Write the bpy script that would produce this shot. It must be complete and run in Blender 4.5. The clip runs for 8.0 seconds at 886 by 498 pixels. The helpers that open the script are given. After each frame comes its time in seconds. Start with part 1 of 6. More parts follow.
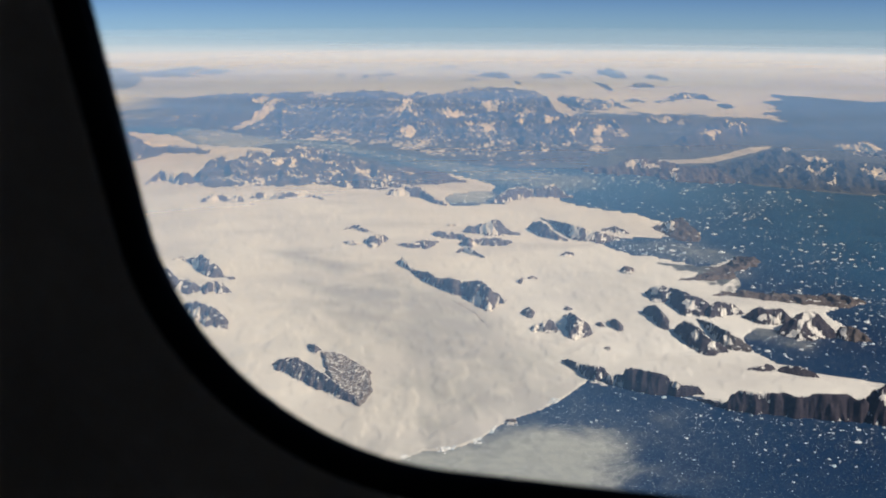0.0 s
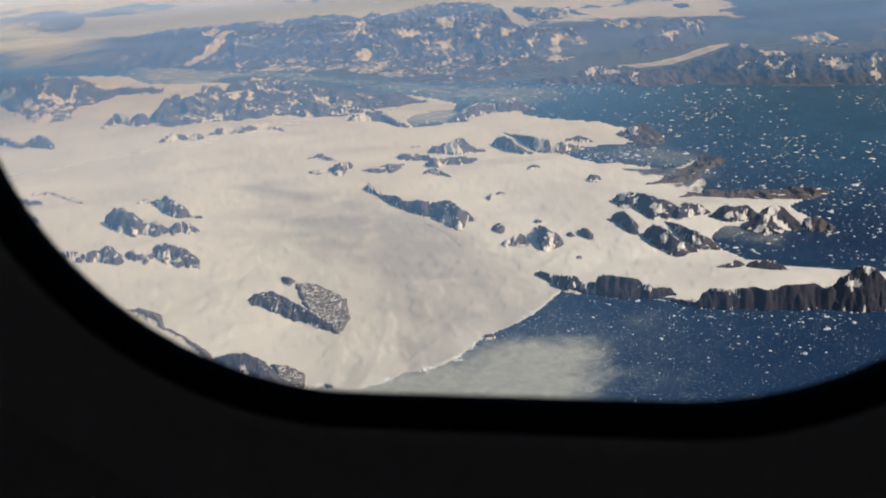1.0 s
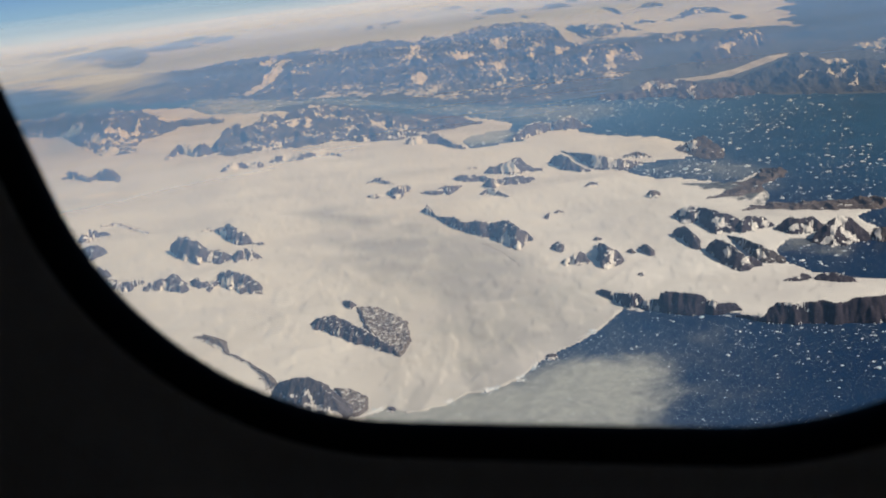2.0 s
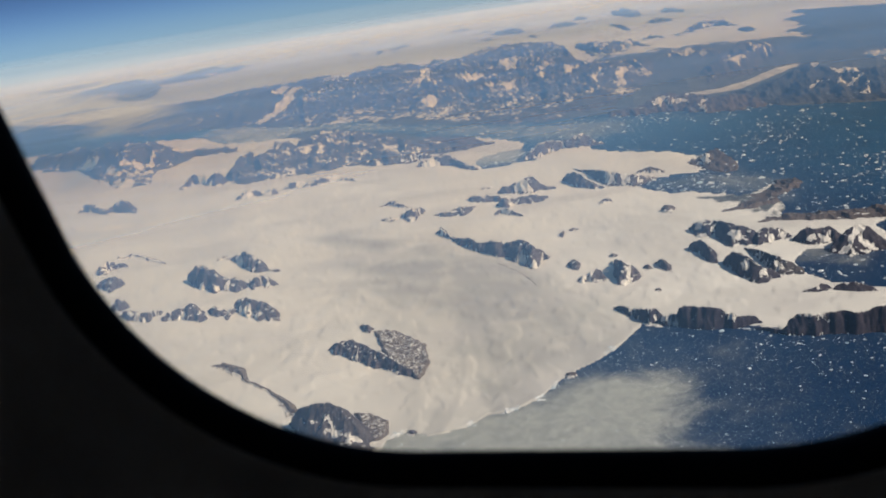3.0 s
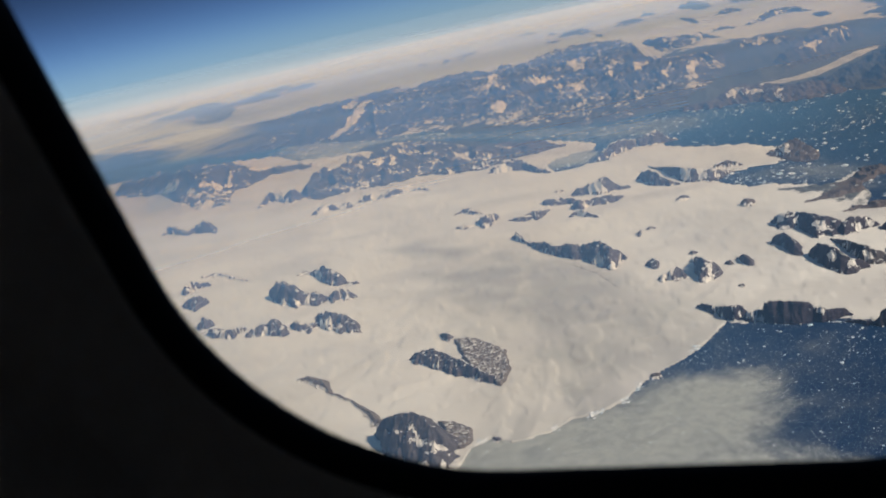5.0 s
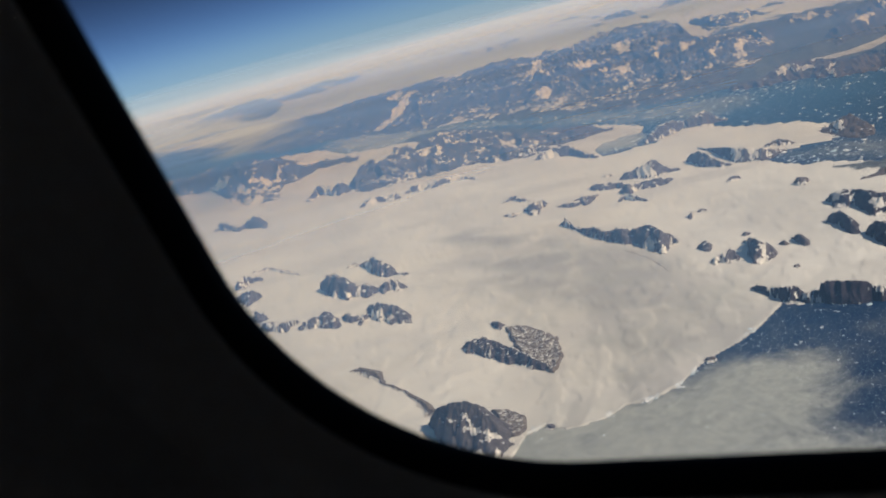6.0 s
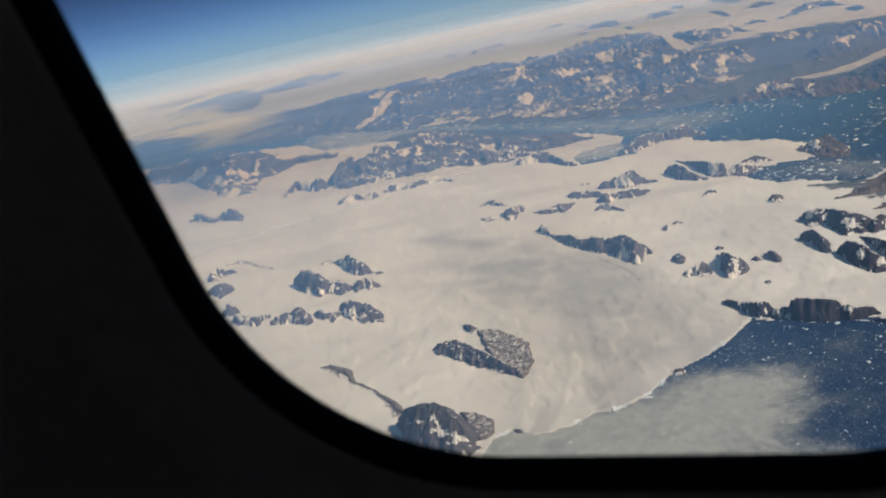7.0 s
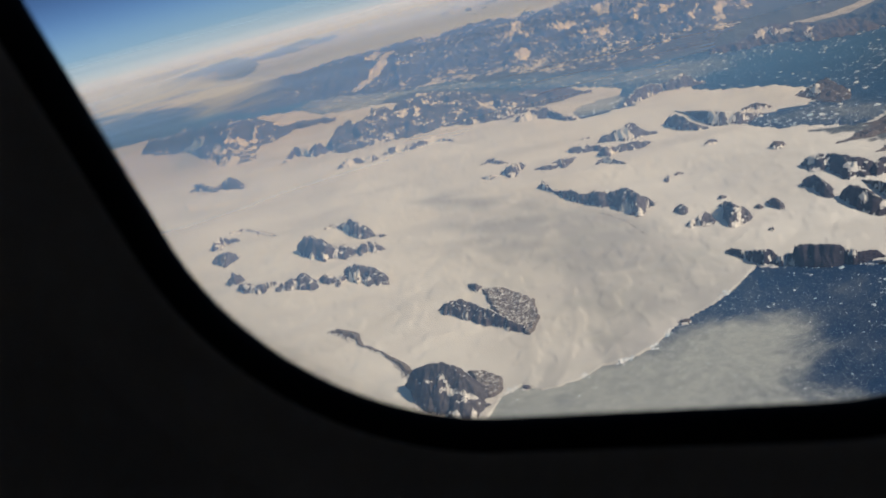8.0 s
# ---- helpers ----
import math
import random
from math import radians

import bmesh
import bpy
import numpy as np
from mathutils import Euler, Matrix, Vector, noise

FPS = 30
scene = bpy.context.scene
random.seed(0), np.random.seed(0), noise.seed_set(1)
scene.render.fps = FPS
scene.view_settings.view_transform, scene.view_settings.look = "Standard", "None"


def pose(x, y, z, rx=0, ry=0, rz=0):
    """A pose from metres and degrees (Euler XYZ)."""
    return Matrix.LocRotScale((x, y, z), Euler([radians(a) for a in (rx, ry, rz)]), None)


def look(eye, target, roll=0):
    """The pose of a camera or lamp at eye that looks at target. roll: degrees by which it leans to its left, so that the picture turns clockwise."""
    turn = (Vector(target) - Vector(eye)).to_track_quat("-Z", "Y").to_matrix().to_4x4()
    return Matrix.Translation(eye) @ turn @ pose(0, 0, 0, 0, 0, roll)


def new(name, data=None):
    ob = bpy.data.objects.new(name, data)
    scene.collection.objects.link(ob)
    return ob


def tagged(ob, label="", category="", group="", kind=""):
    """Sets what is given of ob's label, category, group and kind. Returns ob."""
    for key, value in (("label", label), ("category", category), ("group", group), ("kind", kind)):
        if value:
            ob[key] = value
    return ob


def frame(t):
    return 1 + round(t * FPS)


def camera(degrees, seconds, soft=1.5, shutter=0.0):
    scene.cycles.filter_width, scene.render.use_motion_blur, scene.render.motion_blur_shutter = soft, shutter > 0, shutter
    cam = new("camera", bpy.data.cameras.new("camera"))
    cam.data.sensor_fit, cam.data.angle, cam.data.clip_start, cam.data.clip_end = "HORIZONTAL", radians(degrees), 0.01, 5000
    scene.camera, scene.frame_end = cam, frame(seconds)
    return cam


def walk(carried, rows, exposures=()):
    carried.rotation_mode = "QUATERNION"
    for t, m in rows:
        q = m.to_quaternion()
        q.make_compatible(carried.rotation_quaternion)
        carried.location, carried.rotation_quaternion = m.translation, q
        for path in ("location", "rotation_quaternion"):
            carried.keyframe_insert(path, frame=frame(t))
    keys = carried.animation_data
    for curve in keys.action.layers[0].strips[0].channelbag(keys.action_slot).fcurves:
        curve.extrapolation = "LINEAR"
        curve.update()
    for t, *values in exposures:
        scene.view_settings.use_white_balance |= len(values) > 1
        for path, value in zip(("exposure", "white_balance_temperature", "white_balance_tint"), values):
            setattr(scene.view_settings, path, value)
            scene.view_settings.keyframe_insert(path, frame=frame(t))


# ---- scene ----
# ---- camera ----
cam = camera(51.0, 8.0, soft=1.95)
cam.data.dof.use_dof = True            # a phone focused on the far land, the window close by is soft
cam.data.dof.focus_distance = 350.0
cam.data.dof.aperture_fstop = 16.0
PATH = [
    (0.0, pose(-0.0333, -0.0138, 0.0049, 74.75, 0.02, -3.61)),
    (0.5, pose(-0.0203, -0.0109, 0.0031, 72.32, 1.57, -5.87)),
    (1.0, pose(-0.0079, 0.0017, -0.0058, 69.80, 3.69, -6.78)),
    (1.5, pose(-0.0029, -0.0030, -0.0020, 70.46, 5.34, -4.82)),
    (1.7, pose(-0.0025, -0.0030, -0.0016, 70.69, 5.58, -4.06)),
    (2.8, pose(-0.0004, -0.0030, 0.0002, 73.15, 7.98, -3.70)),
    (3.0, pose(-0.0000, -0.0030, 0.0005, 72.72, 8.24, -3.44)),
    (3.5, pose(0.0000, 0.0000, -0.0000, 72.58, 9.10, -2.84)),
    (4.0, pose(0.0016, -0.0026, 0.0015, 71.96, 9.85, -2.54)),
    (4.5, pose(0.0021, -0.0037, 0.0042, 72.35, 11.26, -1.46)),
    (4.7, pose(0.0008, -0.0020, 0.0038, 73.07, 11.80, -0.48)),
    (5.8, pose(-0.0060, 0.0068, 0.0018, 74.39, 13.33, 1.68)),
    (6.0, pose(-0.0073, 0.0084, 0.0015, 73.71, 14.51, 2.83)),
    (6.5, pose(-0.0061, -0.0106, 0.0121, 75.29, 13.89, 4.78)),
    (7.0, pose(0.0042, -0.0224, 0.0132, 73.62, 11.65, 2.08)),
    (7.5, pose(0.0048, -0.0056, 0.0042, 71.51, 13.05, 1.24)),
    (8.0, pose(0.0103, -0.0122, 0.0080, 71.05, 13.87, 1.54)),
]
walk(cam, PATH, [(0.0, 0.25), (0.5, 0.11), (1.0, 0.14), (1.7, 0.1), (3.5, 0.02), (6.0, -0.04), (8.0, -0.05)])

# ---- world and sun ----
SUN_AZ, SUN_EL = radians(119), radians(39)     # azimuth clockwise from +y
world = bpy.data.worlds.new("sky")
scene.world = world
world.use_nodes = True
wn, wl = world.node_tree.nodes, world.node_tree.links
sky = wn.new("ShaderNodeTexSky")
sky.sky_type = "NISHITA"
sky.sun_disc = False
sky.sun_elevation, sky.sun_rotation = SUN_EL, SUN_AZ
sky.altitude = 6000
sky.air_density, sky.dust_density, sky.ozone_density = 1.0, 0.8, 7.0
coord = wn.new("ShaderNodeTexCoord")
apart, joined = wn.new("ShaderNodeSeparateXYZ"), wn.new("ShaderNodeCombineXYZ")


def sky_maths(how, a, b):
    n = wn.new("ShaderNodeMath")
    n.operation = how
    for sock, v in zip(n.inputs, (a, b)):
        if isinstance(v, float):
            sock.default_value = v
        else:
            wl.new(v, sock)
    return n.outputs[0]


wl.new(coord.outputs["Generated"], apart.inputs[0])
over = sky_maths("MAXIMUM", sky_maths("ADD", apart.outputs["Z"], 0.0574), 0.0)       # the horizon lies 3.3 degrees below eye level at this height
steep = sky_maths("MINIMUM", sky_maths("ADD", sky_maths("MULTIPLY", sky_maths("POWER", over, 2.6), 85.0), sky_maths("MULTIPLY", over, 0.08)), 5.0)    # a broad pale rim, and the air thins faster upwards
for k in ("X", "Y"):
    wl.new(apart.outputs[k], joined.inputs[k])
wl.new(sky_maths("ADD", steep, 0.004), joined.inputs["Z"])
wl.new(joined.outputs[0], sky.inputs["Vector"])
wl.new(sky.outputs[0], wn["Background"].inputs["Color"])
wn["Background"].inputs["Strength"].default_value = 0.062
sun_data = bpy.data.lights.new("sun", "SUN")
sun_data.energy, sun_data.angle, sun_data.color = 3.75, radians(0.5), (1.0, 0.93, 0.853)
sun = new("sun", sun_data)
sun.matrix_world = look((0, 0, 0), (-math.sin(SUN_AZ) * math.cos(SUN_EL), -math.cos(SUN_AZ) * math.cos(SUN_EL), -math.sin(SUN_EL)))

# ---- scale of the land: 1 : 100, eye height 10.5 km, earth radius 6371 km ----
EYE, EARTH = 105.0, 63710.0


# ---- materials ----
def nodes_of(name):
    m = bpy.data.materials.new(name)
    m.use_nodes = True
    nt = m.node_tree
    return m, nt.nodes, nt.links, nt.nodes["Principled BSDF"]


def node(ns, kind, **values):
    n = ns.new(kind)
    for k, v in values.items():
        if k in n.inputs:
            n.inputs[k].default_value = v
    return n


def noise_node(ns, ls, vec, scale, detail=5.0, rough=0.55, distortion=0.0):
    n = node(ns, "ShaderNodeTexNoise", Scale=scale, Detail=detail, Roughness=rough, Distortion=distortion)
    ls.new(vec, n.inputs["Vector"])
    return n.outputs["Fac"]


def ramp(ns, ls, fac, stops):
    r = ns.new("ShaderNodeValToRGB")
    el = r.color_ramp.elements
    while len(el) < len(stops):
        el.new(0.5)
    for e, (p, c) in zip(el, stops):
        e.position, e.color = p, (*c, 1)
    ls.new(fac, r.inputs["Fac"])
    return r.outputs["Color"]


def mix_col(ns, ls, fac, a, b, how="MIX"):
    n = ns.new("ShaderNodeMix")
    n.data_type, n.blend_type = "RGBA", how
    for sock, v in ((n.inputs[0], fac), (n.inputs[6], a), (n.inputs[7], b)):
        if isinstance(v, (int, float)):
            sock.default_value = v
        elif isinstance(v, tuple):
            sock.default_value = (*v, 1)
        else:
            ls.new(v, sock)
    return n.outputs[2]


def maths(ns, ls, how, a, b=0.0, c=0.0):
    n = ns.new("ShaderNodeMath")
    n.operation = how
    for sock, v in zip(n.inputs, (a, b, c)):
        if isinstance(v, (int, float)):
            sock.default_value = v
        else:
            ls.new(v, sock)
    return n.outputs[0]


def span(ns, ls, v, a, b, lo=0.0, hi=1.0):
    n = ns.new("ShaderNodeMapRange")
    n.interpolation_type = "SMOOTHSTEP"
    for k, x in zip(("From Min", "From Max", "To Min", "To Max"), (a, b, lo, hi)):
        n.inputs[k].default_value = x
    ls.new(v, n.inputs["Value"])
    return n.outputs["Result"]


def position(ns, ls, stretch=(1, 1, 1)):
    tc = ns.new("ShaderNodeTexCoord")
    mp = ns.new("ShaderNodeMapping")
    mp.inputs["Scale"].default_value = stretch
    ls.new(tc.outputs["Object"], mp.inputs["Vector"])
    return mp.outputs["Vector"]


def bump(ns, ls, height, strength, distance, bsdf):
    b = node(ns, "ShaderNodeBump", Strength=strength, Distance=distance)
    ls.new(height, b.inputs["Height"])
    ls.new(b.outputs["Normal"], bsdf.inputs["Normal"])


def snow_material():
    m, ns, ls, b = nodes_of("glacier snow")
    p = position(ns, ls)
    broad = noise_node(ns, ls, p, 0.018, 6, 0.6, 0.8)
    streak = noise_node(ns, ls, position(ns, ls, (0.075, 0.03, 0.1)), 1.0, 7, 0.62, 0.6)
    fine = noise_node(ns, ls, p, 0.6, 5, 0.6)
    bare = node(ns, "ShaderNodeAttribute")
    bare.attribute_name = "bare_ice"
    c = ramp(ns, ls, broad, [(0.3, (0.675, 0.632, 0.56)), (0.46, (0.80, 0.755, 0.675)), (0.66, (0.885, 0.842, 0.755))])
    grey = ramp(ns, ls, streak, [(0.36, (0.455, 0.442, 0.39)), (0.5, (0.525, 0.503, 0.44)), (0.66, (0.60, 0.57, 0.495))])
    amount = maths(ns, ls, "MULTIPLY", bare.outputs["Fac"], span(ns, ls, streak, 0.62, 0.36, 0.5, 1.0))
    c = mix_col(ns, ls, amount, c, grey)
    flow = node(ns, "ShaderNodeAttribute")
    flow.attribute_name = "flow"
    dirt = maths(ns, ls, "MULTIPLY", span(ns, ls, flow.outputs["Fac"], 0.54, 0.34, 0.0, 0.6), bare.outputs["Fac"])
    c = mix_col(ns, ls, dirt, c, (0.40, 0.382, 0.35))
    dust = node(ns, "ShaderNodeAttribute")
    dust.attribute_name = "smudge"
    c = mix_col(ns, ls, maths(ns, ls, "MULTIPLY", dust.outputs["Fac"], span(ns, ls, noise_node(ns, ls, position(ns, ls, (0.8, 1.3, 1)), 0.05, 5, 0.6, 1.2), 0.3, 0.58, 0.0, 1.0)), c, (0.47, 0.45, 0.415))
    drift = noise_node(ns, ls, position(ns, ls, (0.5, 1.5, 1)), 0.03, 6, 0.6, 0.5)
    c = mix_col(ns, ls, span(ns, ls, drift, 0.52, 0.36, 0.0, 0.4), c, (0.595, 0.558, 0.522))
    c = mix_col(ns, ls, span(ns, ls, fine, 0.3, 0.75, 0.0, 0.22), c, (0.66, 0.65, 0.63))
    shore = node(ns, "ShaderNodeAttribute")
    shore.attribute_name = "bare_rock"
    spots = noise_node(ns, ls, p, 0.06, 7, 0.65, 0.6)
    earth = ramp(ns, ls, noise_node(ns, ls, p, 0.3, 7, 0.65), [(0.3, (0.08, 0.086, 0.09)), (0.5, (0.12, 0.128, 0.13)), (0.7, (0.18, 0.182, 0.175))])
    c = mix_col(ns, ls, span(ns, ls, maths(ns, ls, "ADD", shore.outputs["Fac"], maths(ns, ls, "SUBTRACT", spots, 0.5)), 0.3, 0.4), c, earth)
    ls.new(c, b.inputs["Base Color"])
    b.inputs["Roughness"].default_value = 0.85
    b.inputs["Specular IOR Level"].default_value = 0.15
    bump(ns, ls, mix_col(ns, ls, 0.5, streak, fine), 0.18, 0.5, b)
    return m


def rock_material(name, low, mid, high, slope_lo, slope_hi, patch, patch_scale, grain=0.9, run=1.0, zones=0.0):
    """Bare rock; snow lies where the ground is flat enough, broken up by patches."""
    m, ns, ls, b = nodes_of(name)
    p = position(ns, ls)
    big = noise_node(ns, ls, p, 0.12, 6, 0.6, 0.5)
    fine = noise_node(ns, ls, p, grain, 8, 0.65)
    rock = ramp(ns, ls, fine, [(0.3, low), (0.5, mid), (0.72, high)])
    rock = mix_col(ns, ls, span(ns, ls, big, 0.35, 0.7, 0.0, 0.5), rock, tuple(0.5 * (x + y) for x, y in zip(mid, high)))
    geo = ns.new("ShaderNodeNewGeometry")
    xyz = ns.new("ShaderNodeSeparateXYZ")
    ls.new(geo.outputs["Normal"], xyz.inputs[0])
    spots = noise_node(ns, ls, position(ns, ls, (1, run, 1)), patch_scale, 8, 0.68, 0.6)    # gullies run down towards the fjord
    flat = maths(ns, ls, "ADD", xyz.outputs["Z"], maths(ns, ls, "MULTIPLY", maths(ns, ls, "SUBTRACT", spots, 0.5), patch))
    if zones:                                          # broad tracts that are barer or snowier
        tract = noise_node(ns, ls, p, zones, 3, 0.5, 0.5)
        flat = maths(ns, ls, "ADD", flat, maths(ns, ls, "MULTIPLY", maths(ns, ls, "SUBTRACT", tract, 0.52), 0.55))
    held = node(ns, "ShaderNodeAttribute")
    held.attribute_name = "gully_snow"
    flat = maths(ns, ls, "ADD", flat, maths(ns, ls, "MULTIPLY", held.outputs["Fac"], 0.9))
    snow = span(ns, ls, flat, slope_lo, slope_hi)
    c = mix_col(ns, ls, snow, rock, (0.80, 0.76, 0.69))
    ls.new(c, b.inputs["Base Color"])
    b.inputs["Roughness"].default_value = 0.9
    b.inputs["Specular IOR Level"].default_value = 0.2
    bump(ns, ls, fine, 0.5, 0.5, b)
    return m


def water_material():
    m, ns, ls, b = nodes_of("sea water")
    p = position(ns, ls)
    ice = node(ns, "ShaderNodeAttribute")
    ice.attribute_name = "brash_ice"
    broad = noise_node(ns, ls, p, 0.012, 4, 0.55, 0.5)
    wisps = noise_node(ns, ls, p, 0.055, 9, 0.68, 1.0)
    dots = noise_node(ns, ls, p, 1.1, 3, 0.6)
    deep = ramp(ns, ls, broad, [(0.3, (0.002, 0.017, 0.060)), (0.7, (0.003, 0.032, 0.090))])
    silt = node(ns, "ShaderNodeAttribute")
    silt.attribute_name = "glacial_silt"
    deep = mix_col(ns, ls, maths(ns, ls, "MULTIPLY", silt.outputs["Fac"], span(ns, ls, wisps, 0.3, 0.65, 0.5, 1.0)), deep, (0.018, 0.10, 0.21))
    cover = maths(ns, ls, "ADD", ice.outputs["Fac"], maths(ns, ls, "MULTIPLY", maths(ns, ls, "SUBTRACT", wisps, 0.5), 1.3))
    cover = maths(ns, ls, "ADD", cover, maths(ns, ls, "MULTIPLY", maths(ns, ls, "SUBTRACT", noise_node(ns, ls, p, 0.3, 6, 0.7, 0.8), 0.5), 0.65))
    cover = maths(ns, ls, "MULTIPLY", span(ns, ls, cover, 0.1, 1.0, 0.0, 0.9), span(ns, ls, ice.outputs["Fac"], 0.0, 0.5))
    c = mix_col(ns, ls, cover, deep, mix_col(ns, ls, span(ns, ls, noise_node(ns, ls, p, 0.4, 7, 0.7, 0.6), 0.35, 0.68), (0.395, 0.405, 0.35), (0.53, 0.525, 0.45)))
    bits = noise_node(ns, ls, p, 1.9, 3, 0.6)
    specks = maths(ns, ls, "MULTIPLY", span(ns, ls, bits, 0.61, 0.68, 0.0, 0.9), span(ns, ls, ice.outputs["Fac"], 0.05, 0.45, 0.35, 1.0))
    c = mix_col(ns, ls, specks, c, (0.72, 0.74, 0.74))
    ls.new(c, b.inputs["Base Color"])
    ls.new(maths(ns, ls, "ADD", maths(ns, ls, "MULTIPLY", cover, 0.4), 0.35), b.inputs["Roughness"])
    b.inputs["Specular IOR Level"].default_value = 0.2
    bump(ns, ls, dots, 0.12, 0.3, b)
    return m


def berg_material():
    m, ns, ls, b = nodes_of("iceberg ice")
    info = ns.new("ShaderNodeObjectInfo")
    geo = ns.new("ShaderNodeNewGeometry")
    v = maths(ns, ls, "FRACT", maths(ns, ls, "ADD", info.outputs["Random"], geo.outputs["Random Per Island"]))
    c = ramp(ns, ls, v, [(0.0, (0.55, 0.66, 0.72)), (0.4, (0.75, 0.78, 0.78)), (1.0, (0.90, 0.90, 0.88))])
    ls.new(c, b.inputs["Base Color"])
    b.inputs["Roughness"].default_value = 0.6
    bump(ns, ls, noise_node(ns, ls, position(ns, ls), 3.0), 0.3, 0.1, b)
    return m


def haze_sheet_material(name, stops, tint, inner=1.0, wisps=False):
    """Aerial haze painted on a see-through sheet: clear near by, denser with distance from the eye, uneven. tint: the
    share of red, green and blue light that it scatters.
    """
    m, ns, ls, b = nodes_of(name)
    ns.remove(b)
    out = ns["Material Output"]
    tc = ns.new("ShaderNodeTexCoord")
    ln = ns.new("ShaderNodeVectorMath")
    ln.operation = "LENGTH"
    ls.new(tc.outputs["Object"], ln.inputs[0])
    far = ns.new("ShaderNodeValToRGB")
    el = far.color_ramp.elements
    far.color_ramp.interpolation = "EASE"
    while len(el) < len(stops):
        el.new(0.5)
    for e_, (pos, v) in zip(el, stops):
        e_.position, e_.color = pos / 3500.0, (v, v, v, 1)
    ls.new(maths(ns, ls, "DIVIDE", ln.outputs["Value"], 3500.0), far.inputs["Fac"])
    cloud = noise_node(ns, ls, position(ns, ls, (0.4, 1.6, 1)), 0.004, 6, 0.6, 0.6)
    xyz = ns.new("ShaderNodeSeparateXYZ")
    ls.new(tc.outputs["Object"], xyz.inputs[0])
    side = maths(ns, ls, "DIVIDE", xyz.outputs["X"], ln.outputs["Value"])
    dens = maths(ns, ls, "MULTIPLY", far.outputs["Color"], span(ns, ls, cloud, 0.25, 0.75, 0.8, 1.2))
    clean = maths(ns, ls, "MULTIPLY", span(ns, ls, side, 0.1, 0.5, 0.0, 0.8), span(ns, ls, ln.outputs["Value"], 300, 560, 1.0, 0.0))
    dens = maths(ns, ls, "MULTIPLY", dens, maths(ns, ls, "SUBTRACT", 1.0, clean))    # painted thinner to the right, over the open sea
    dens = maths(ns, ls, "MULTIPLY", dens, span(ns, ls, side, 0.08, -0.35, 1.0, inner))             # and denser to the left, over the inner fjord
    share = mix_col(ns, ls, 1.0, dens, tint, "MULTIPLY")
    if wisps:                                          # torn streaks of low cloud
        thick = node(ns, "ShaderNodeAttribute")
        thick.attribute_name = "low_cloud"
        torn = noise_node(ns, ls, position(ns, ls, (1.0, 0.55, 1)), 0.011, 7, 0.6, 0.8)
        share = mix_col(ns, ls, maths(ns, ls, "MULTIPLY", thick.outputs["Fac"], span(ns, ls, torn, 0.36, 0.58, 0.0, 0.95)), share, (0.75, 0.75, 0.75))
    passed = ns.new("ShaderNodeInvert")
    ls.new(share, passed.inputs["Color"])
    clear = ns.new("ShaderNodeBsdfTransparent")
    ls.new(passed.outputs[0], clear.inputs["Color"])
    back, ahead = mix_col(ns, ls, 1.0, share, (0.8, 0.8, 0.8), "MULTIPLY"), mix_col(ns, ls, 1.0, share, (0.18, 0.18, 0.18), "MULTIPLY")
    dif, trl = ns.new("ShaderNodeBsdfDiffuse"), ns.new("ShaderNodeBsdfTranslucent")
    ls.new(back, dif.inputs["Color"])
    ls.new(ahead, trl.inputs["Color"])
    one, two = ns.new("ShaderNodeAddShader"), ns.new("ShaderNodeAddShader")
    ls.new(dif.outputs[0], one.inputs[0])
    ls.new(trl.outputs[0], one.inputs[1])
    ls.new(one.outputs[0], two.inputs[0])
    ls.new(clear.outputs[0], two.inputs[1])
    ls.new(two.outputs[0], out.inputs["Surface"])
    return m


def plastic_material(name, col, rough, grain=900.0, depth=0.0004):
    m, ns, ls, b = nodes_of(name)
    p = position(ns, ls)
    n = noise_node(ns, ls, p, grain, 3)
    w = noise_node(ns, ls, p, 9.0, 5)
    c = mix_col(ns, ls, span(ns, ls, w, 0.3, 0.7, 0.0, 0.35), col, tuple(x * 0.7 for x in col))
    ls.new(c, b.inputs["Base Color"])
    b.inputs["Roughness"].default_value = rough
    b.inputs["Specular IOR Level"].default_value = 0.2
    bump(ns, ls, n, 0.25, depth, b)
    return m


def pane_material():
    m, ns, ls, b = nodes_of("acrylic pane")
    ns.remove(b)
    fr = node(ns, "ShaderNodeFresnel", IOR=1.3)
    gl = node(ns, "ShaderNodeBsdfGlossy", Roughness=0.02)
    tr = node(ns, "ShaderNodeBsdfTransparent", Color=(0.98, 0.98, 0.97, 1))
    mx = ns.new("ShaderNodeMixShader")
    ls.new(maths(ns, ls, "MULTIPLY", fr.outputs[0], 0.25), mx.inputs["Fac"])
    ls.new(tr.outputs[0], mx.inputs[1])
    ls.new(gl.outputs[0], mx.inputs[2])
    ls.new(mx.outputs[0], ns["Material Output"].inputs["Surface"])
    return m


SNOW = snow_material()
CLIFF = rock_material("dark cliff rock", (0.052, 0.045, 0.054), (0.095, 0.081, 0.092), (0.21, 0.183, 0.175), 0.89, 0.96, 1.0, 0.32)
RANGE = rock_material("mountain rock", (0.058, 0.056, 0.06), (0.10, 0.096, 0.10), (0.16, 0.15, 0.145), 1.0, 1.07, 1.1, 0.19, 0.35, zones=0.03)
RANGE_BARE = rock_material("bare mountain rock", (0.058, 0.056, 0.06), (0.10, 0.096, 0.10), (0.16, 0.15, 0.145), 1.06, 1.15, 1.1, 0.15, 0.25, zones=0.025)
STREAKED = rock_material("dark rock with long snow streaks", (0.038, 0.042, 0.05), (0.065, 0.07, 0.08), (0.12, 0.12, 0.12), 1.2, 1.27, 0.8, 0.09, 0.3)
